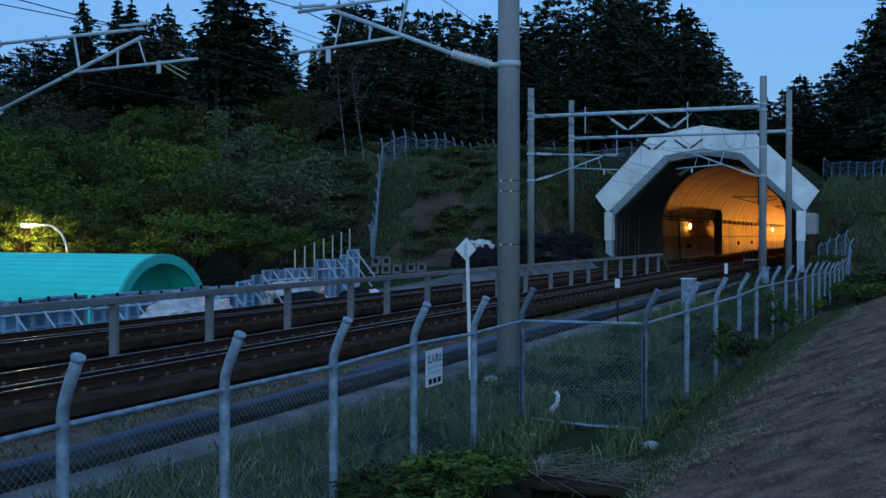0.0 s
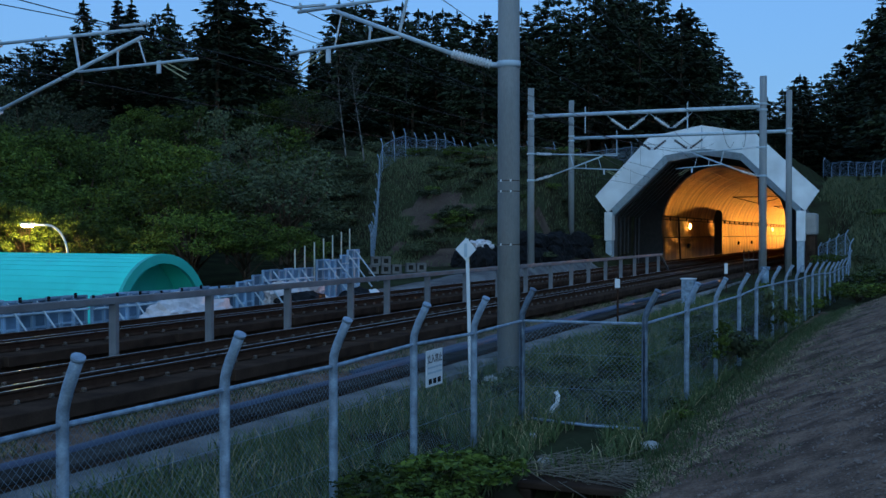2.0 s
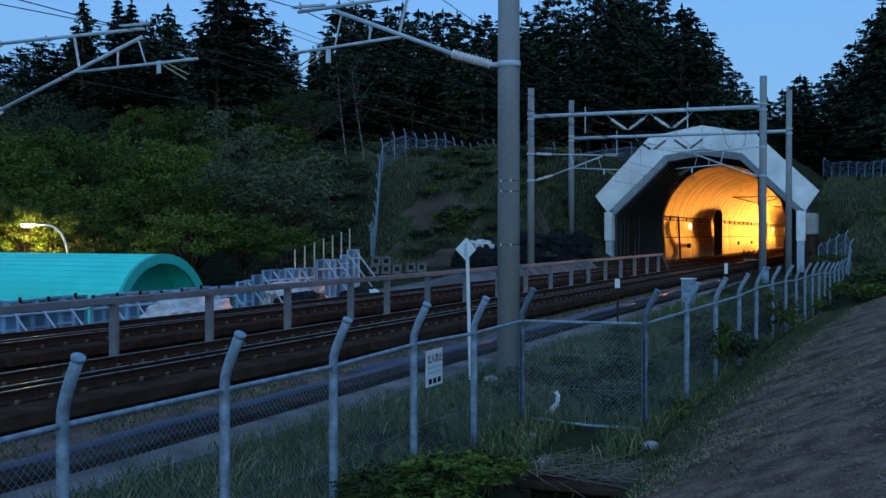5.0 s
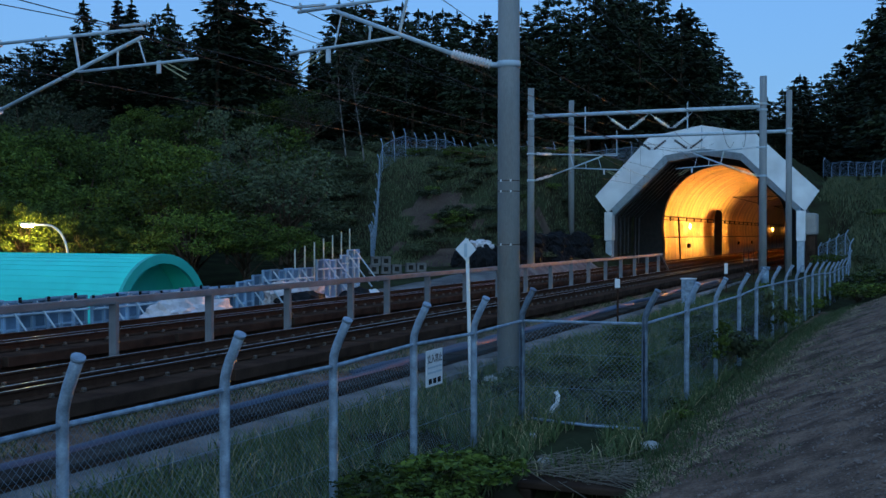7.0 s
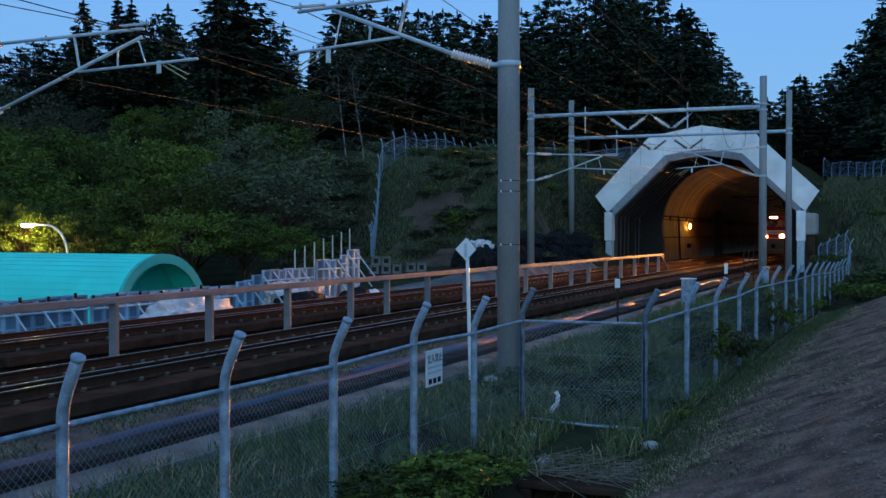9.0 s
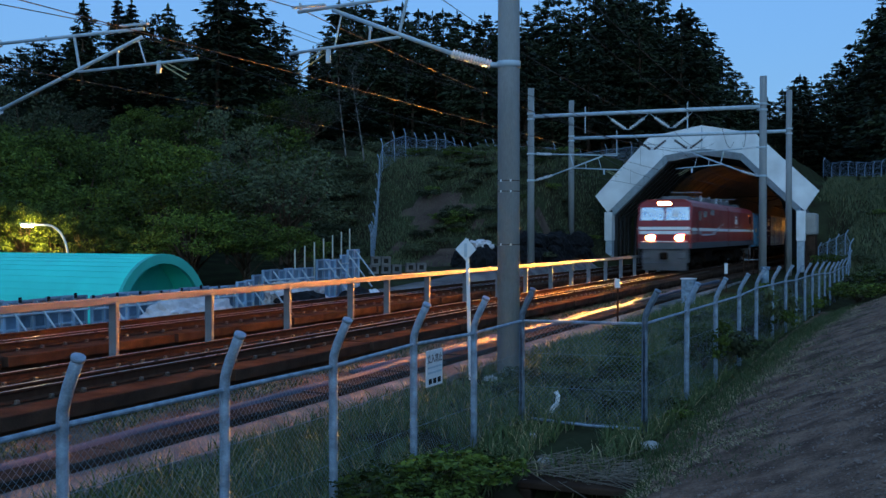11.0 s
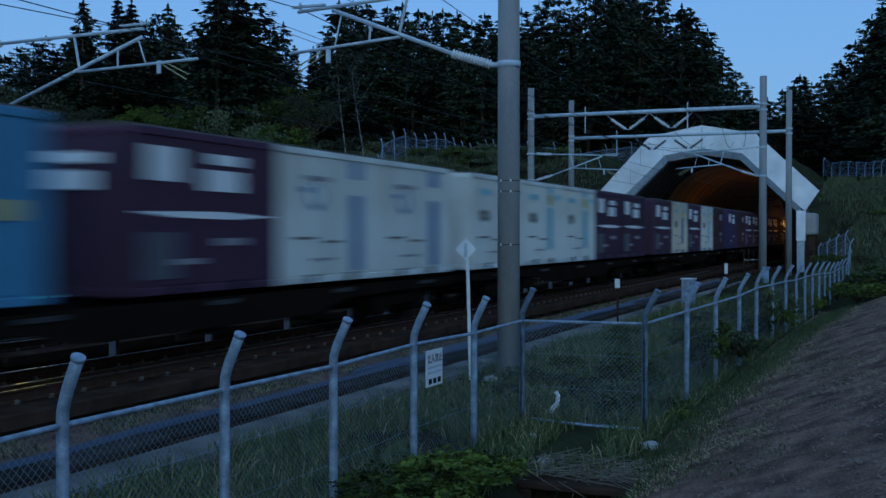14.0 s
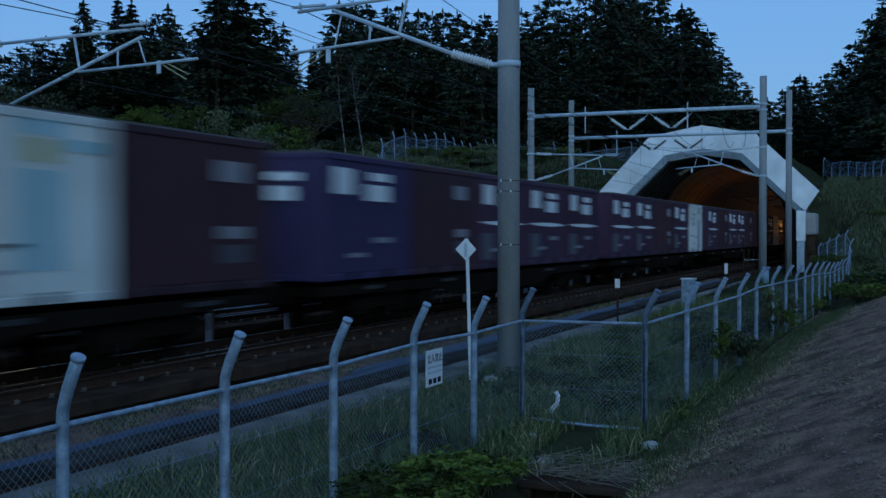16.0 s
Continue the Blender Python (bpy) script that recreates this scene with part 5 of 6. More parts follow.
def build_containers():
    kinds = {}

    def mark(c, y, z, w, h, m, name="mark", label=""):
        for sgn in (-1, 1):
            part(name, box((0.012, w, h), (sgn * 1.232, y if sgn > 0 else y, z)), m, c, label)

    def make(key):
        ln = 6.2 if key == "blue" else 4.05
        paint = {"blue": "c_blue", "purple": "c_purple", "maroon": "c_maroon", "violet": "c_violet", "white": "c_white", "dotted": "c_white", "cream": "c_cream"}[key]
        words = {"blue": "long faded blue steel freight container with yellow marks", "purple": "dark purple steel freight container with white marks and streak", "maroon": "plain dark maroon steel freight container with small marks",
                 "violet": "blue-violet steel freight container with white square", "white": "pale grey-white freight container with blue door bands", "dotted": "white freight container with brown blot and turquoise band", "cream": "cream-coloured freight container with a blue band"}[key]
        c = thing("freight_container", pose(TRAIN_X, 300, 0), words, "container", "freight containers")
        container_shell(c, ln, M[paint])
        part("roof_edge", box((2.44, ln, 0.05), (0, ln / 2, 2.51)), M["c_roof"], c)
        if key in ("purple", "violet"):
            mark(c, 0.80, 1.98, 0.78, 0.52, M["cream"], "white_square", "white square mark")
            mark(c, 2.45, 2.12, 0.95, 0.17, M["cream"])
            mark(c, 2.35, 1.78, 1.10, 0.34, M["cream"])
            mark(c, 2.6, 0.80, 0.8, 0.12, M["c_mark"])
            mark(c, 1.4, 0.50, 0.7, 0.09, M["c_mark"])
            part("end_mark", box((1.1, 0.012, 0.16), (0.15, -0.02, 2.05)), M["cream"], c)
            part("end_mark", box((1.0, 0.012, 0.28), (0.1, -0.02, 1.72)), M["cream"], c)
        if key == "purple":
            for sgn in (-1, 1):
                bm = bmesh.new()
                pts = [(0.05, 1.25), (1.2, 1.275), (2.4, 1.285), (3.95, 1.22), (2.6, 1.16), (1.0, 1.18)]
                v = [bm.verts.new((sgn * 1.234, y, z)) for y, z in pts]
                bm.faces.new(v)
                part("streak", bm, M["cream"], c, "long thin white streak")
            mark(c, 0.7, 0.6, 0.8, 0.7, M["c_grey"], "grey_panel", "faded grey panel")
        if key == "maroon":
            mark(c, 2.9, 1.95, 0.75, 0.34, M["c_mark"])
            mark(c, 2.95, 0.95, 0.7, 0.2, M["c_mark"])
            mark(c, 2.95, 0.6, 0.6, 0.3, M["c_grey"])
        if key == "white":
            mark(c, 3.0, 0.95, 0.42, 1.5, M["c_band"], "band", "blue vertical band")
            mark(c, 3.0, 2.2, 0.42, 0.35, M["c_band"], "band", "blue vertical band")
            mark(c, 1.2, 1.75, 0.75, 0.10, M["c_band"])
            mark(c, 1.4, 1.98, 0.9, 0.08, M["c_mark"])
            for sgn in (-1, 1):
                bm = bmesh.new()
                bm_tube(bm, (sgn * 1.225, 1.35, 1.62), (sgn * 1.237, 1.35, 1.62), 0.26, seg=18)
                part("emblem", bm, M["c_band"], c, "round blue emblem")
                bm = bmesh.new()
                bm_tube(bm, (sgn * 1.23, 1.33, 1.66), (sgn * 1.242, 1.33, 1.66), 0.19, seg=18)
                part("emblem", bm, M["c_white"], c)
        if key in ("dotted", "cream"):
            mark(c, 2.7, 1.1, 0.45, 1.3, M["c_turq"] if key == "dotted" else M["c_band"], "band", "coloured vertical band")
            mark(c, 2.7, 2.0, 0.45, 0.3, M["c_yellow"])
            mark(c, 2.7, 2.3, 0.45, 0.2, M["c_turq"])
            mark(c, 3.5, 2.1, 0.5, 0.16, M["c_turq"])
            mark(c, 1.0, 2.05, 0.7, 0.16, M["c_turq"])
            for sgn in (-1, 1):
                bm = bmesh.new()
                v = [bm.verts.new((sgn * 1.236, 0.95 + (0.24 + 0.08 * (i % 3)) * math.cos(i * 0.5236), 1.42 + (0.14 + 0.05 * (i % 2)) * math.sin(i * 0.5236))) for i in range(12)]
                bm.faces.new(v)
                part("blot", bm, M["c_blot"], c, "dark brown flower-like blot")
        if key in ("white", "dotted", "cream"):
            mark(c, 0.9, 0.85, 0.7, 0.05, M["c_blot"])
            mark(c, 2.0, 0.78, 0.6, 0.05, M["c_blot"])
            mark(c, 1.6, 0.45, 0.9, 0.05, M["c_mark"])
        if key == "blue":
            mark(c, 1.6, 1.22, 0.7, 0.26, M["c_yellow"])
            mark(c, 5.4, 1.22, 0.6, 0.26, M["c_yellow"])
            mark(c, 4.3, 1.30, 0.3, 1.7, M["c_teal"])
            for i in range(5):
                mark(c, 2.2 + 0.5 * i, 0.75 - 0.04 * i, 0.36, 0.05, M["c_mark"])
        return c

    base = thing("container_wagon", pose(TRAIN_X, 300, 0), "dark brown flat container wagon on two bogies", "wagon", "container wagons")
    bm = bmesh.new()
    bm_box(bm, (0.5, 20.6, 0.42), (0, 10.35, 0.82), bevel=0.03)
    for sgn in (-1, 1):
        out = [(0.1, 0.98), (20.6, 0.98), (20.6, 0.80), (15.0, 0.74), (13.6, 0.50), (7.1, 0.50), (5.7, 0.74), (0.1, 0.80)]
        lo = [bm.verts.new((sgn * 1.08, y, z)) for y, z in out]
        hi = [bm.verts.new((sgn * 1.20, y, z)) for y, z in out]
        for i in range(8):
            bm.faces.new((lo[i], lo[(i + 1) % 8], hi[(i + 1) % 8], hi[i]))
        bm.faces.new(lo)
        bm.faces.new(hi[::-1])
    for i in range(11):
        bm_box(bm, (2.3, 0.16, 0.18), (0, 0.4 + i * 2.0, 0.88))
    bmesh.ops.recalc_face_normals(bm, faces=bm.faces[:])
    part("frame", bm, M["underframe"], base)
    for y in (4.2, 9.4, 12.6):
        part("brake_box", box((0.5, 0.9, 0.35), (0.85, y + 1.2, 0.55), bevel=0.04), M["underframe"], base)
    part("hand_wheel", tube((1.22, 8.0, 0.75), (1.26, 8.0, 0.75), 0.2, seg=16), M["underframe"], base)
    part("coupler", box((0.3, 1.1, 0.3), (0, -0.3, 0.86), bevel=0.04), M["underframe"], base)
    for i in range(5):
        for sgn in (-1, 1):
            part("lock_step", box((0.06, 0.5, 0.07), (sgn * 1.21, 2.2 + 4.15 * i, 0.90)), M["band_grey"], base)
    me = wheel_mesh()
    for y in (3.0, 17.8):
        bogie(base, y, me, 0.95)
    plan = ((26.6, ""), (48.25, "dotted dotted dotted purple purple"), (70.95, "purple cream purple dotted maroon"), (93.6, "violet maroon purple purple purple"),
            (116.2, "purple purple maroon purple white"), (138.8, "purple maroon purple purple maroon"), (161.4, "maroon purple purple cream purple"), (184.0, "purple maroon purple purple maroon"))
    first = {}
    for k, (s, row) in enumerate(plan):
        w = base if k == 0 else copy_thing(base, pose(TRAIN_X, 300, 0))
        MOVERS.append((w, s, 0.0))
        spots = [(s + 0.25, "blue"), (s + 8.1, "purple"), (s + 12.2, "white"), (s + 16.2, "white")] if not row else [(s + 0.05 + 4.15 * i, key) for i, key in enumerate(row.split())]
        for y, key in spots:
            if key not in first:
                first[key] = make(key)
                c = first[key]
            else:
                c = copy_thing(first[key], pose(TRAIN_X, 300, 0))
            MOVERS.append((c, y, 1.08))


def motions():
    for ob, s, z in MOVERS:
        walk(ob, train_rows(s, z))


# ---- trees and small growth ----
def leaf_quads(points, size, seed, flat=0.0, long=1.0):
    """Small pointed leaves about the points, turned at random."""
    rng = np.random.default_rng(seed)
    n = len(points)
    a = rng.normal(size=(n, 3))
    a[:, 2] *= 1 - flat * 0.7
    a /= np.linalg.norm(a, axis=1)[:, None]
    b = np.cross(a, rng.normal(size=(n, 3)))
    b /= np.linalg.norm(b, axis=1)[:, None]
    s = size * rng.uniform(0.6, 1.35, (n, 1))
    p = np.asarray(points)
    v = np.stack([p - a * s * long, p + b * s * 0.5, p + a * s * long, p - b * s * 0.5], axis=1).reshape(-1, 3)
    f = np.arange(4 * n).reshape(-1, 4)
    return v.tolist(), f.tolist()


def trunk_mesh(h, r, seed, m, limbs=()):
    bm = bmesh.new()
    pts = [(0.02 * h * noise.noise((seed, i * 0.5, 0)) * i / 8, 0.02 * h * noise.noise((i * 0.5, seed, 3)) * i / 8, -0.6 + (h + 0.6) * i / 8) for i in range(9)]
    for i, (a, b) in enumerate(zip(pts, pts[1:])):
        bm_tube(bm, a, b, r * (1 - i / 8.6), r * (1 - (i + 1) / 8.6), 8)
    for a, b, q in limbs:
        bm_tube(bm, a, b, q, q * 0.35, 5)
    return mesh_of("trunk", bm, m, True)


def needle_sprays(pos, aim, length, width, seed):
    """Long thin sprays at the given places, each lying along its own direction."""
    rng = np.random.default_rng(seed)
    n = len(pos)
    a = aim / np.linalg.norm(aim, axis=1)[:, None]
    b = np.cross(a, rng.normal(size=(n, 3)) * 0.45 + np.array([0, 0, 1.0]))
    b /= np.linalg.norm(b, axis=1)[:, None]
    k = rng.uniform(0.6, 1.4, (n, 1))
    v = np.stack([pos - a * k * length * 0.5, pos + b * k * width, pos + a * k * length, pos - b * k * width], axis=1).reshape(-1, 3)
    return v.tolist(), np.arange(4 * n).reshape(-1, 4).tolist()


def conifer(seed, h=18.0, bare=0.12, spread=2.6, levels=34, tip=0.75):
    rng = np.random.default_rng(seed)
    t = thing("conifer_tree", pose(0, 0, 0), "tall dark conifer with ragged drooping branches", "tree", "conifers")
    pts, aims, limbs = [], [], []
    for j in range(levels):
        f = (j + rng.uniform(-0.4, 0.4)) / levels
        f = min(0.985, max(0.0, f))
        z = h * (bare + (1 - bare) * f)
        reach = spread * (1 - f) ** tip * (0.6 + 0.4 * min(1, f * 5 + 0.3)) * rng.uniform(0.8, 1.1) + 0.15
        for k in range(7 if f < 0.75 else 5):
            a = rng.uniform(0, 2 * math.pi)
            r = reach * rng.uniform(0.55, 1.12)
            n = int(7 + 4.6 * r)
            u = rng.uniform(0.15, 1, n) ** 0.75
            lat = rng.normal(0, 0.22, n) * r * (1.05 - u * 0.75)
            zz = z - 0.30 * r * u + 0.20 * r * u ** 3 + rng.normal(0, 0.10, n) - 0.12 * np.abs(lat)
            d, p = np.array([math.cos(a), math.sin(a), 0]), np.array([-math.sin(a), math.cos(a), 0])
            pts.append(d * (r * u)[:, None] + p * lat[:, None] + np.array([0, 0, 1.0]) * zz[:, None])
            aims.append(d * (0.8 * u + 0.3)[:, None] + p * (np.sign(lat) * 0.45)[:, None] + np.array([0, 0, -0.30]) + rng.normal(0, 0.22, (n, 3)))
            if r > 0.8:
                limbs.append(((0, 0, z), (d[0] * r * 0.8, d[1] * r * 0.8, z - 0.16 * r), 0.035))
        if f > 0.93:
            pts.append(np.array([[0, 0, z + 0.25], [0, 0, z + 0.5]]))
            aims.append(np.array([[0.05, 0.02, 1.0], [0.0, 0.05, 1.0]]))
    for k in range(int(14 * bare)):
        a = rng.uniform(0, 6.28)
        zz = h * bare * rng.uniform(0.4, 1)
        limbs.append(((0, 0, zz), (math.cos(a) * 1.1, math.sin(a) * 1.1, zz - 0.1), 0.03))
    v, f = needle_sprays(np.concatenate(pts), np.concatenate(aims), 0.38, 0.15, seed)
    c = new("crown", from_lists("crown", v, f, M["conifer"]))
    c.parent = t
    k = new("trunk", trunk_mesh(h * 0.97, 0.17 + h * 0.004, seed, M["bark"], limbs[::5]))
    k.parent = t
    return t


def broadleaf(seed, h=6.0, r=2.6, n=4200, m="broad", size=0.13, label="leafy deciduous tree with uneven dark green crown", name="deciduous_tree", cat="tree", stem=0.11):
    rng = np.random.default_rng(seed)
    t = thing(name, pose(0, 0, 0), label, cat, "deciduous growth")
    clumps = []
    limbs = []
    for i in range(int(24 + 7 * r)):
        a, e = rng.uniform(0, 6.28), rng.uniform(-0.35, 1.0)
        q = rng.uniform(0.45, 1.0)
        c = np.array([math.cos(a) * r * q * math.cos(e), math.sin(a) * r * q * math.cos(e), h * 0.55 + math.sin(e) * h * 0.42 * q])
        clumps.append((c, r * rng.uniform(0.14, 0.30)))
        if i % 2 == 0:
            limbs.append(((0, 0, h * rng.uniform(0.15, 0.45)), tuple(c), stem * 0.45))
    w = np.array([c[1] ** 2 for c in clumps])
    pick = rng.choice(len(clumps), n, p=w / w.sum())
    d = rng.normal(size=(n, 3))
    d /= np.linalg.norm(d, axis=1)[:, None]
    rad = rng.uniform(0.35, 1.12, n)[:, None]
    pts = np.array([clumps[i][0] for i in pick]) + d * rad * np.array([clumps[i][1] for i in pick])[:, None] * np.array([1.15, 1.15, 0.48])
    v, f = leaf_quads(pts, size, seed, 0.7, 1.0)
    c = new("crown", from_lists("crown", v, f, M[m]))
    c.parent = t
    k = new("trunk", trunk_mesh(h * 0.6, stem, seed, M["bark"], limbs))
    k.parent = t
    return t


VIEW = math.radians(22.582)


def spot(bearing, depth):
    """The place at a depth along the camera's main direction and a slope to its side."""
    u = depth * bearing
    return u * math.cos(VIEW) - depth * math.sin(VIEW), u * math.sin(VIEW) + depth * math.cos(VIEW)


# height of the tree line over the eye, as a slope, for slopes to the side
SKYLINE = [(-0.402, 0.166), (-0.371, 0.168), (-0.346, 0.168), (-0.333, 0.181), (-0.317, 0.186), (-0.299, 0.186), (-0.285, 0.200), (-0.268, 0.191), (-0.253, 0.190), (-0.238, 0.178), (-0.223, 0.173), (-0.207, 0.203), (-0.176, 0.205), (-0.170, 0.181), (-0.156, 0.186), (-0.146, 0.185), (-0.135, 0.166), (-0.107, 0.172), (-0.094, 0.202), (-0.069, 0.204), (-0.023, 0.203), (0.008, 0.191), (0.044, 0.191), (0.075, 0.204), (0.116, 0.209), (0.131, 0.226), (0.193, 0.226), (0.202, 0.200), (0.221, 0.200), (0.236, 0.177), (0.254, 0.154), (0.270, 0.131), (0.285, 0.118), (0.311, 0.127), (0.336, 0.136), (0.357, 0.151), (0.375, 0.169), (0.390, 0.197), (0.418, 0.223)]
BUSHLINE = [(-0.5, 0.135), (-0.40, 0.128), (-0.35, 0.112), (-0.29, 0.110), (-0.22, 0.118), (-0.16, 0.128), (-0.10, 0.108), (-0.075, 0.082), (-0.055, 0.05)]


def along(table, u):
    for (a, p), (b, q) in zip(table, table[1:]):
        if a <= u <= b:
            return p + (q - p) * (u - a) / (b - a)
    return table[0][1] if u < table[0][0] else table[-1][1]


def build_trees():
    rng = random.Random(11)
    firs = [conifer(1, 18, 0.05, 4.6, 34, 0.58), conifer(2, 18, 0.12, 4.3, 32, 0.48), conifer(3, 18, 0.42, 4.0, 24, 0.5), conifer(4, 18, 0.05, 2.7, 36, 0.75), conifer(5, 18, 0.5, 4.0, 22, 0.48)]
    used = [False] * 5

    def put(kind, x, y, h):
        m = pose(x, y, land(x, y) - 0.2, rng.uniform(-1.5, 1.5), rng.uniform(-1.5, 1.5), rng.uniform(0, 360))
        o = firs[kind]
        k = h / 18.0
        if used[kind]:
            o = copy_thing(firs[kind], m)
        else:
            o.matrix_basis = m
            used[kind] = True
        w = min(1.5, max(0.9, k ** 0.35)) * rng.uniform(0.9, 1.25)
        o.scale = (w, w, k)
    for row, (depth, step, lo, hi) in enumerate(((168, 0.015, 0.96, 1.02), (154, 0.020, 0.84, 1.01), (141, 0.024, 0.68, 0.98), (129, 0.030, 0.5, 0.9), (114, 0.032, 0.42, 0.82), (101, 0.036, 0.32, 0.66))):
        u = -0.50 + 0.007 * row
        while u < 0.52:
            d = depth * rng.uniform(0.96, 1.05)
            x, y = spot(u, d)
            gap = -0.185 < u < -0.10
            h = min(30.0, 2.0 + (along(SKYLINE, u) * (0.97 if gap else 1) + 0.010) * rng.uniform(lo, hi) * d - land(x, y))
            ok = h > 3.5 and not (abs(x - CX) < 9 and y < 97) and not (row > 3 and u > -0.075)
            if ok:
                kind = 3 if gap and row < 4 else rng.choice((2, 4, 2, 1)) if -0.12 < u < 0.16 and row > 1 else rng.choice((0, 1, 3, 0, 1) if u < -0.08 else (0, 1, 1))
                put(kind, x, y, h)
            u += step * rng.uniform(0.7, 1.3)
    # lone tall firs in the skyline
    for u, s, d in ((-0.328, 0.214, 118), (-0.293, 0.216, 116), (-0.280, 0.212, 120), (-0.25, 0.208, 118), (-0.205, 0.238, 92), (-0.190, 0.245, 95), (-0.177, 0.232, 98), (-0.158, 0.190, 130), (-0.147, 0.194, 132), (-0.095, 0.213, 125), (0.035, 0.203, 126), (0.217, 0.210, 126), (0.235, 0.185, 128), (0.322, 0.147, 140), (0.405, 0.225, 118), (0.425, 0.24, 112)):
        x, y = spot(u, d)
        put(3 if u < -0.22 else 0, x, y, 2 + s * d - land(x, y))
    # deciduous growth below the firs
    trees = [broadleaf(21, 6, 2.6, 5200, size=0.09), broadleaf(22, 6, 3.0, 5600, size=0.09), broadleaf(23, 6, 2.2, 4600, size=0.088), broadleaf(24, 6, 2.8, 3600, "broad_dull", 0.085, "thin-leaved deciduous tree with dull grey-green crown")]
    first = [True] * 4
    for depth, step, lo, hi in ((54, 0.050, 0.15, 0.42), (60, 0.046, 0.45, 0.72), (67, 0.042, 0.68, 0.95), (76, 0.045, 0.85, 1.05), (88, 0.05, 0.95, 1.2), (96, 0.05, 1.0, 1.3)):
        u = -0.53
        while u < -0.065:
            d = depth * rng.uniform(0.96, 1.05)
            x, y = spot(u, d)
            top = 2 + along(BUSHLINE, u) * rng.uniform(lo, hi) * d
            h = top - land(x, y)
            if h > 1.5 and x < -21.5 and not (u > -0.115 and d > 50):
                k = 3 if depth > 80 and u < -0.3 else rng.choice((0, 1, 2)) if u < -0.2 else rng.choice((0, 2, 3, 3))
                m = pose(x, y, land(x, y) - 0.2, 0, 0, rng.uniform(0, 360))
                o = trees[k]
                if first[k]:
                    o.matrix_basis, first[k] = m, False
                else:
                    o = copy_thing(trees[k], m)
                q = h / 6.0
                w = max(0.7, min(1.5, q ** 0.6)) * rng.uniform(0.9, 1.15)
                o.scale = (w, w, q)
            u += step * rng.uniform(0.75, 1.25)
    # shrub lit by the street lamp, and growth on the far right bank
    for x, y, s in ((-38.8, 41.0, 0.58), (-37.7, 41.9, 0.52), (-39.9, 40.2, 0.62), (-41.0, 39.4, 0.66), (-36.4, 42.6, 0.46)):
        o = copy_thing(trees[2], pose(x, y, land(x, y), 0, 0, x * 40))
        o.scale = (s, s, s * 1.5)
    shrubs = [broadleaf(31, 1.2, 0.8, 1000, "broad", 0.06, "low leafy green shrub on the bank", "shrub", "shrub", 0.02), broadleaf(32, 1.0, 0.9, 900, "broad_dull", 0.07, "low dull green shrub on the bank", "shrub", "shrub", 0.02)]
    sf = [True, True]

    def shrub(x, y, s, k, sz=1.0):
        m = pose(x, y, land(x, y) - 0.08, 0, 0, rng.uniform(0, 360))
        o = shrubs[k]
        if sf[k]:
            o.matrix_basis, sf[k] = m, False
        else:
            o = copy_thing(shrubs[k], m)
        o.scale = (s, s, s * sz)
    for i in range(26):
        y = 21 + i * 1.35
        shrub(-3.5 + 0.0085 * (y - 21) + rng.uniform(-0.35, 0.25), y, rng.uniform(0.35, 0.75), i % 2, rng.uniform(0.8, 1.5))
    for i in range(6):
        y = 27.2 + 1.3 * i
        shrub(-3.45 + rng.uniform(-0.15, 0.1), y, rng.uniform(0.55, 0.8), i % 2, rng.uniform(1.7, 2.4))
    for i in range(125):
        x, y = rng.uniform(-36, -21.3), rng.uniform(63.5, 84)
        if -x < 0.445 * y and not scar(x, y) and not (x > -24 and y < 64):
            shrub(x, y, rng.uniform(0.6, 1.25), 1 if i % 3 else 0, rng.uniform(0.6, 0.95))
    for i in range(14):
        x, y = rng.uniform(-46, -38.5), rng.uniform(70, 86)
        shrub(x, y, rng.uniform(0.8, 1.5), 1, 0.8)
    for i in range(24):
        y = rng.uniform(60, 77)
        shrub(-0.497 * y - rng.uniform(0.6, 5.5), y, rng.uniform(0.9, 1.9), 1, rng.uniform(0.8, 1.2))
    for i in range(30):
        x, y = rng.uniform(-5.0, 12), rng.uniform(58, 100)
        if x > -5.5 + max(0, 75 - y) * 0.14:
            shrub(x, y, rng.uniform(0.6, 1.1) if y > 78 else rng.uniform(0.8, 1.6), i % 2, 0.7)
    for i in range(22):
        shrub(rng.uniform(-52, -39.5), rng.uniform(86, 106), rng.uniform(1.2, 2.0), 1, 0.9)
    for i in range(24):
        shrub(rng.uniform(-5.6, 5), rng.uniform(85, 106), rng.uniform(0.45, 0.85), i % 2, 0.7)
    for i in range(22):
        shrub(rng.uniform(-1.8, 3.5), rng.uniform(42, 60), rng.uniform(0.8, 1.6), i % 2, 0.8)
    for i in range(12):
        shrub(rng.uniform(-6.6, -5.2), rng.uniform(26, 48), rng.uniform(0.3, 0.6), i % 2, 0.8)
    for i in range(15):
        shrub(rng.uniform(-6.2, -3.5), rng.uniform(16.5, 26), rng.uniform(0.35, 0.7), i % 2, 0.8)
    for x, y, s in ((-4.15, 10.3, 0.75), (-4.6, 9.7, 0.7), (-4.1, 11.2, 0.5), (-4.35, 11.4, 0.5), (-4.1, 9.5, 0.6), (-3.0, 16.4, 0.3), (-6.0, 14.0, 0.3), (-4.4, 10.8, 0.6), (-3.3, 17.0, 0.35)):
        shrub(x, y, s, 0, 0.75)
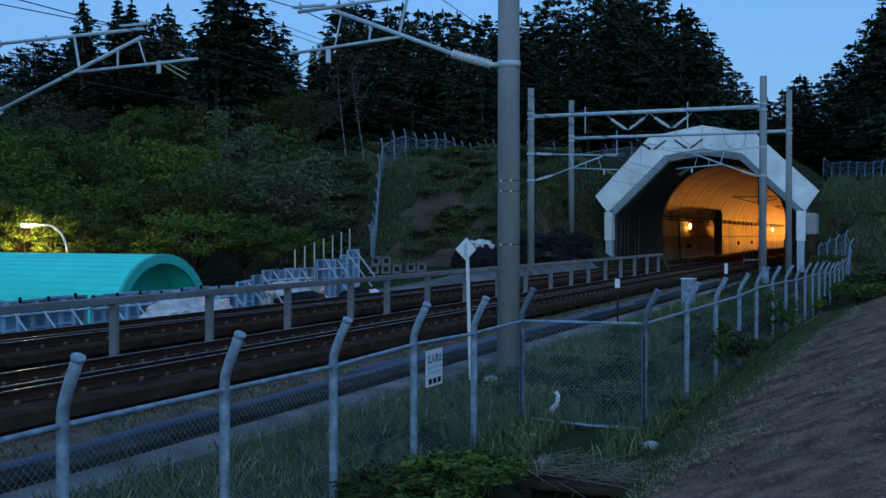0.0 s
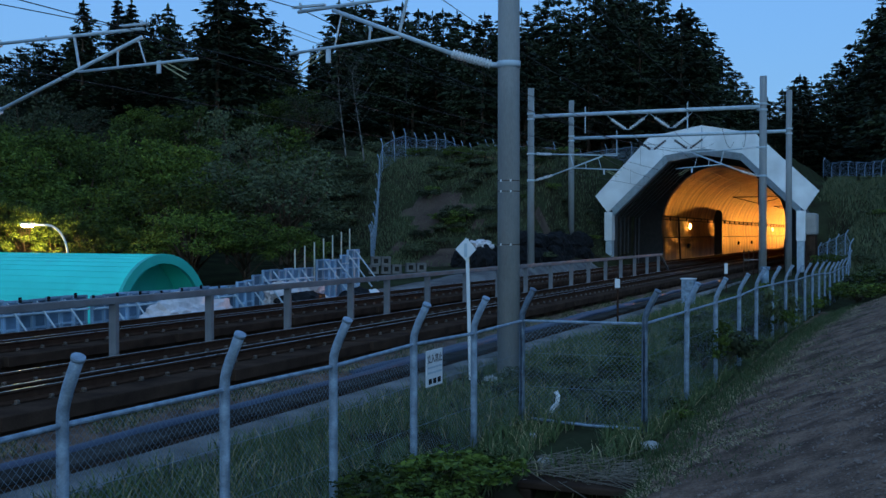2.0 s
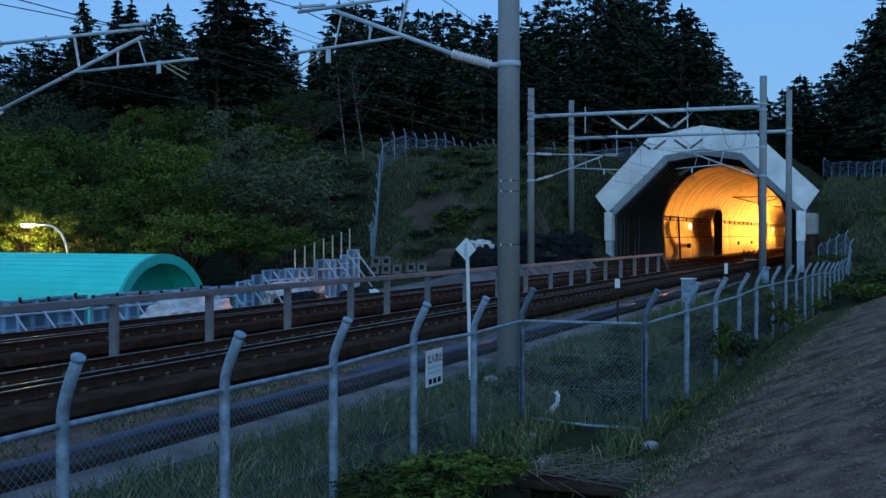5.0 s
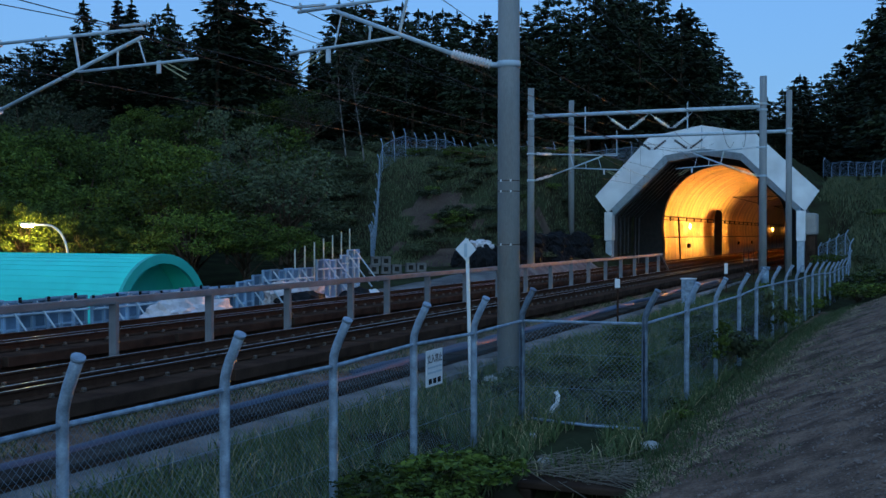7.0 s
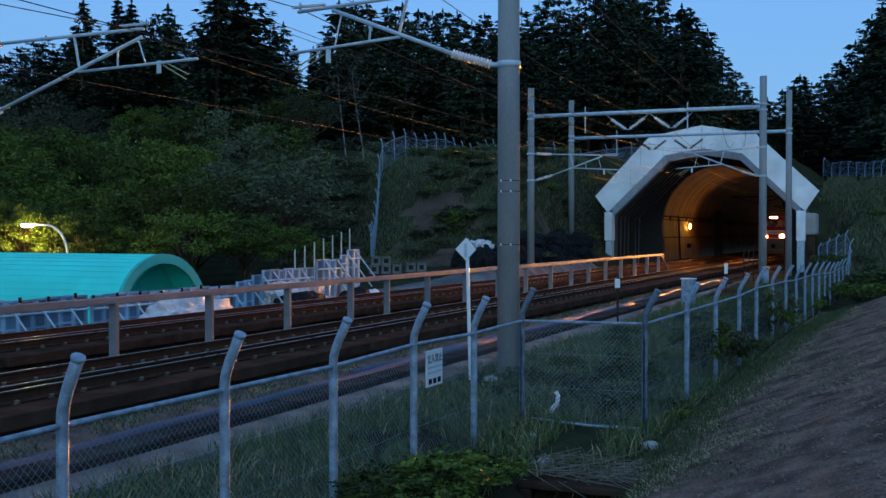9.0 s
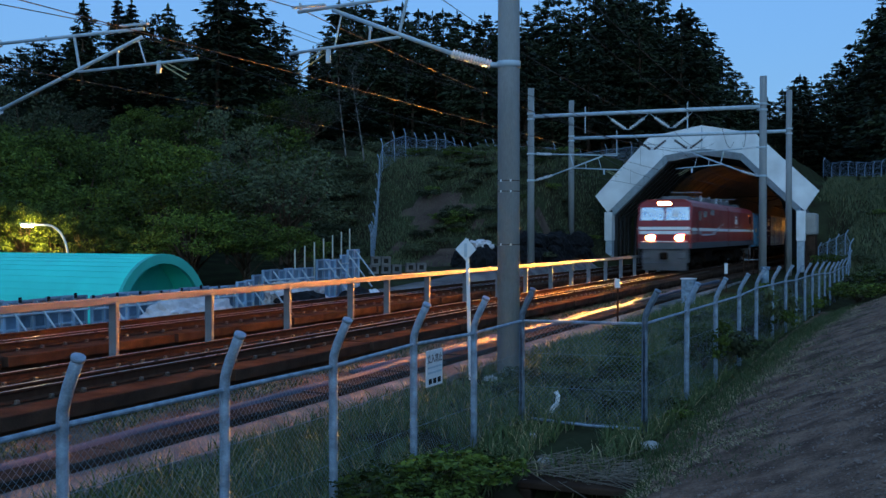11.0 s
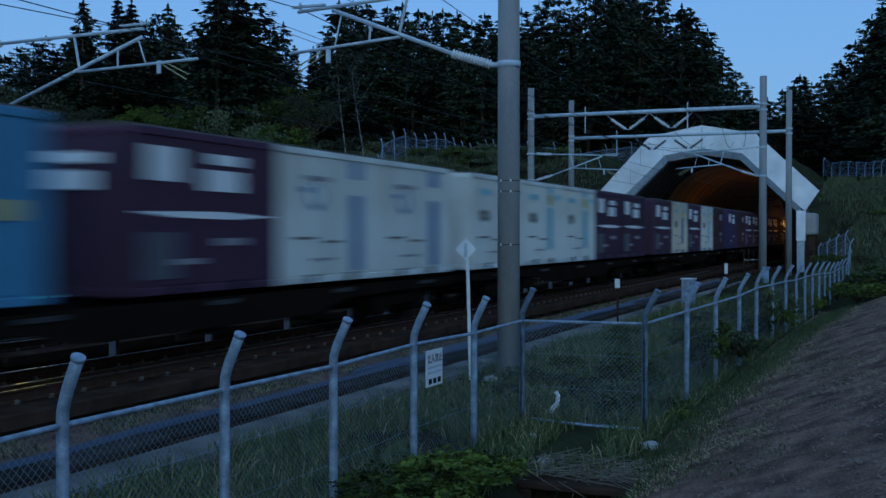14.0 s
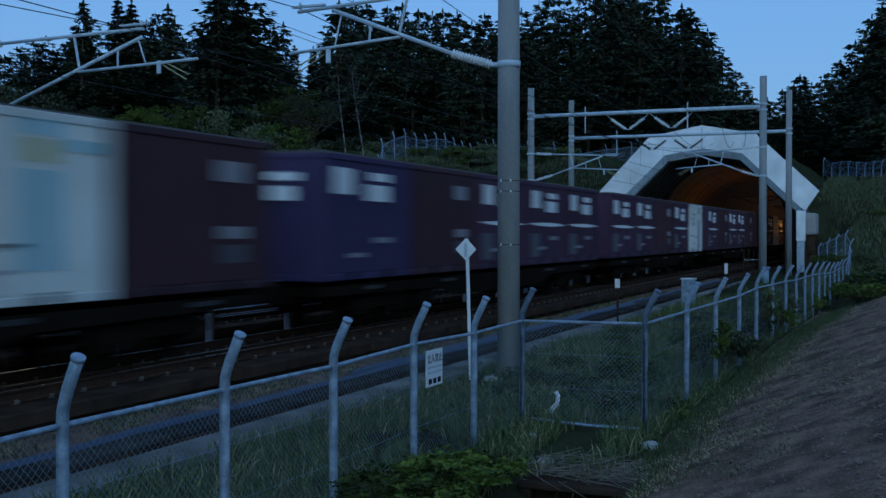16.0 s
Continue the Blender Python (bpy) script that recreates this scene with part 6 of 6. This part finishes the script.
    # two pale bare birches by the hill fence
    for x, y, h, lean in ((-39.9, 76.5, 8.5, -7), (-38.6, 77.0, 8.0, -9)):
        b = thing("birch_tree", pose(x, y, land(x, y) - 0.2, 0, lean, 0), "bare pale-barked birch with thin twigs", "tree", "birches")
        lim = []
        for i in range(26):
            z = h * rng.uniform(0.4, 0.95)
            a = rng.uniform(0, 6.28)
            r = rng.uniform(0.8, 2.2)
            lim.append(((0, 0, z), (math.cos(a) * r, math.sin(a) * r, z + r * 1.1), 0.011))
        k = new("trunk", trunk_mesh(h, 0.085, x, M["birch"], lim))
        k.parent = b


def blades(name, n, where, h0, h1, w, m, label, seed, lean=0.5, base=None):
    rng = np.random.default_rng(seed)
    v, f = [], []
    for i in range(n):
        p = where(rng)
        if p is None:
            continue
        x, y = p
        z = land(x, y) - 0.02 if base is None else base
        a = rng.uniform(0, 6.28)
        h = rng.uniform(h0, h1)
        lx, ly = rng.normal(0, lean * h), rng.normal(0, lean * h)
        ux, uy = math.cos(a) * w, math.sin(a) * w
        k = len(v)
        v += [(x - ux, y - uy, z), (x + ux, y + uy, z), (x + lx * 0.4 + ux * 0.7, y + ly * 0.4 + uy * 0.7, z + h * 0.65), (x + lx * 0.4 - ux * 0.7, y + ly * 0.4 - uy * 0.7, z + h * 0.65), (x + lx, y + ly, z + h)]
        f += [(k, k + 1, k + 2, k + 3), (k + 3, k + 2, k + 4)]
    o = new(name, from_lists(name, v, f, M[m]))
    tagged(o, label, "grass", kind="stuff")


def build_grass():
    def verge(r):
        y = 4 + 44 * r.random() ** 1.7
        x = r.uniform(-7.8, -3.0)
        if abs(x + 3.25) < 0.75 and 9.4 < y < 11.7:
            return None
        if noise.noise((x * 0.9, y * 0.5, 5)) < -0.25:
            return None
        return x, y
    blades("verge_grass", 52000, verge, 0.08, 0.34, 0.011, "grass", "rough green grass on the verge behind the fence", 3)
    blades("dead_grass", 9000, verge, 0.06, 0.34, 0.008, "straw", "dead pale stalks among the verge grass", 33)

    def foot(r):
        y = 6 + 40 * r.random() ** 1.6
        x = -3.0 + 0.02 * y + r.normal(0, 0.32)
        if x < -2.65 and 9.6 < y < 11.8:
            return None
        return x, y
    blades("fence_grass", 12000, foot, 0.04, 0.17, 0.008, "grass", "long green grass along the fence foot", 4)

    def soil(r):
        y = 5 + 38 * r.random() ** 1.5
        x = -2.6 + 2.7 * r.random() ** 1.4
        if noise.noise((x * 1.2, y * 0.7, 15)) < 0.12 + 0.22 * (x + 1.4):
            return None
        return x, y
    blades("dry_straw", 46000, soil, 0.012, 0.05, 0.008, "straw", "dry flattened straw on the bare bank", 5, 2.2)

    def thin(r):
        y = 5 + 38 * r.random() ** 1.4
        x = -2.8 + 2.2 * r.random() ** 1.5
        if noise.noise((x * 0.8, y * 0.6, 25)) < -0.2 + 0.28 * (x + 2.0):
            return None
        return x, y
    blades("thin_grass", 26000, thin, 0.015, 0.07, 0.006, "grass", "thin short grass on the bare bank", 6, 0.9)

    def strip(r):
        y = 3 + 45 * r.random() ** 1.5
        x = r.uniform(-9.92, -9.28)
        if noise.noise((x * 2, y * 0.8, 35)) < -0.1:
            return None
        return x, y
    blades("strip_grass", 6000, strip, 0.05, 0.16, 0.008, "grass", "weeds between the track bed and the pipes", 7, base=-0.54)

    blades("strip_litter", 6000, strip, 0.02, 0.07, 0.008, "straw", "dry pale litter between the track bed and the pipes", 17, 2.0, base=-0.52)

    def hillside(r):
        x, y = r.uniform(-40, -20.5), r.uniform(62, 90)
        if scar(x, y) and r.random() < 0.93 or x > -21.2 and y < 80:
            return None
        return x, y
    blades("bank_grass", 30000, hillside, 0.12, 0.38, 0.022, "grass_dull", "coarse grass covering the cut slope", 8)

    def right(r):
        x, y = r.uniform(-8, 7), r.uniform(58, 122)
        return (x, y) if (x > -5.2 or y > 94) and x > -6.2 + max(0, 74 - y) * 0.12 else None
    blades("bank_grass", 34000, right, 0.2, 0.55, 0.03, "grass_dull", "coarse grass covering the bank beside the hood", 9)
    # clods and pebbles on the bank
    rng = np.random.default_rng(12)
    v, f = [], []
    for i in range(20000):
        y = 5 + 34 * rng.random() ** 1.5
        x = -2.4 + 2.8 * rng.random() ** 0.8
        s = 0.005 + 0.018 * rng.random() ** 4
        z = land(x, y) + s * 0.2
        k = len(v)
        q = rng.uniform(0.6, 1.2, 6) * s
        v += [(x + q[0], y, z), (x - q[1], y, z), (x, y + q[2], z), (x, y - q[3], z), (x, y, z + q[4] * 0.8), (x, y, z - q[5])]
        f += [(k + a, k + b, k + c) for a, b, c in ((0, 2, 4), (2, 1, 4), (1, 3, 4), (3, 0, 4), (2, 0, 5), (1, 2, 5), (3, 1, 5), (0, 3, 5))]
    tagged(new("pebbles", from_lists("pebbles", v, f, M["pebble"])), "loose pebbles and clods on the bare bank", "pebbles", kind="stuff")


HILL_FENCE = [(-27.8 - 0.81 * i, 55.6 + 1.84 * i) for i in range(3, 11)] + [(-36.7 - 0.06 * i, 76.2 + 2.25 * i) for i in range(14)] + [(-37.5 + 2.2 * i, 105.5 + 2.1 * i) for i in range(1, 7)]
RIGHT_FENCE = [spot(0.345 + 0.0075 * i, 122 - 2.8 * i) for i in range(13)]
LOW_FENCE = [(-5.3, 80.6), (-4.7, 80.2), (-4.1, 79.8), (-3.5, 79.4), (-3.0, 75.0), (-2.9, 70.0)]

build_ground()
build_tunnel()
build_hood()
build_tunnel_fittings()
build_poles()
build_wires()
build_trackside()
build_site()
build_loco()
build_containers()
build_trees()
build_grass()
build_guard()
build_fence("mesh_fence", NEAR_FENCE, "grey chain-link fence with cranked posts beside the path")
build_fence("mesh_fence", GATE_LINE, "short cross stretch of grey chain-link fence")
build_fence("mesh_fence", SIDE_FENCE, "grey chain-link fence running along the bank to the tunnel")
build_fence("mesh_fence", HILL_FENCE, "grey chain-link fence climbing and crowning the cut slope", 1.9, 0.16, 180, 1.27)
build_fence("mesh_fence", RIGHT_FENCE, "grey chain-link fence on the hillside beside the hood", 1.9, 0.16)
build_fence("mesh_fence", LOW_FENCE, "grey chain-link fence stepping up the bank by the hood", 1.7, 0.16)
build_tracks()
motions()
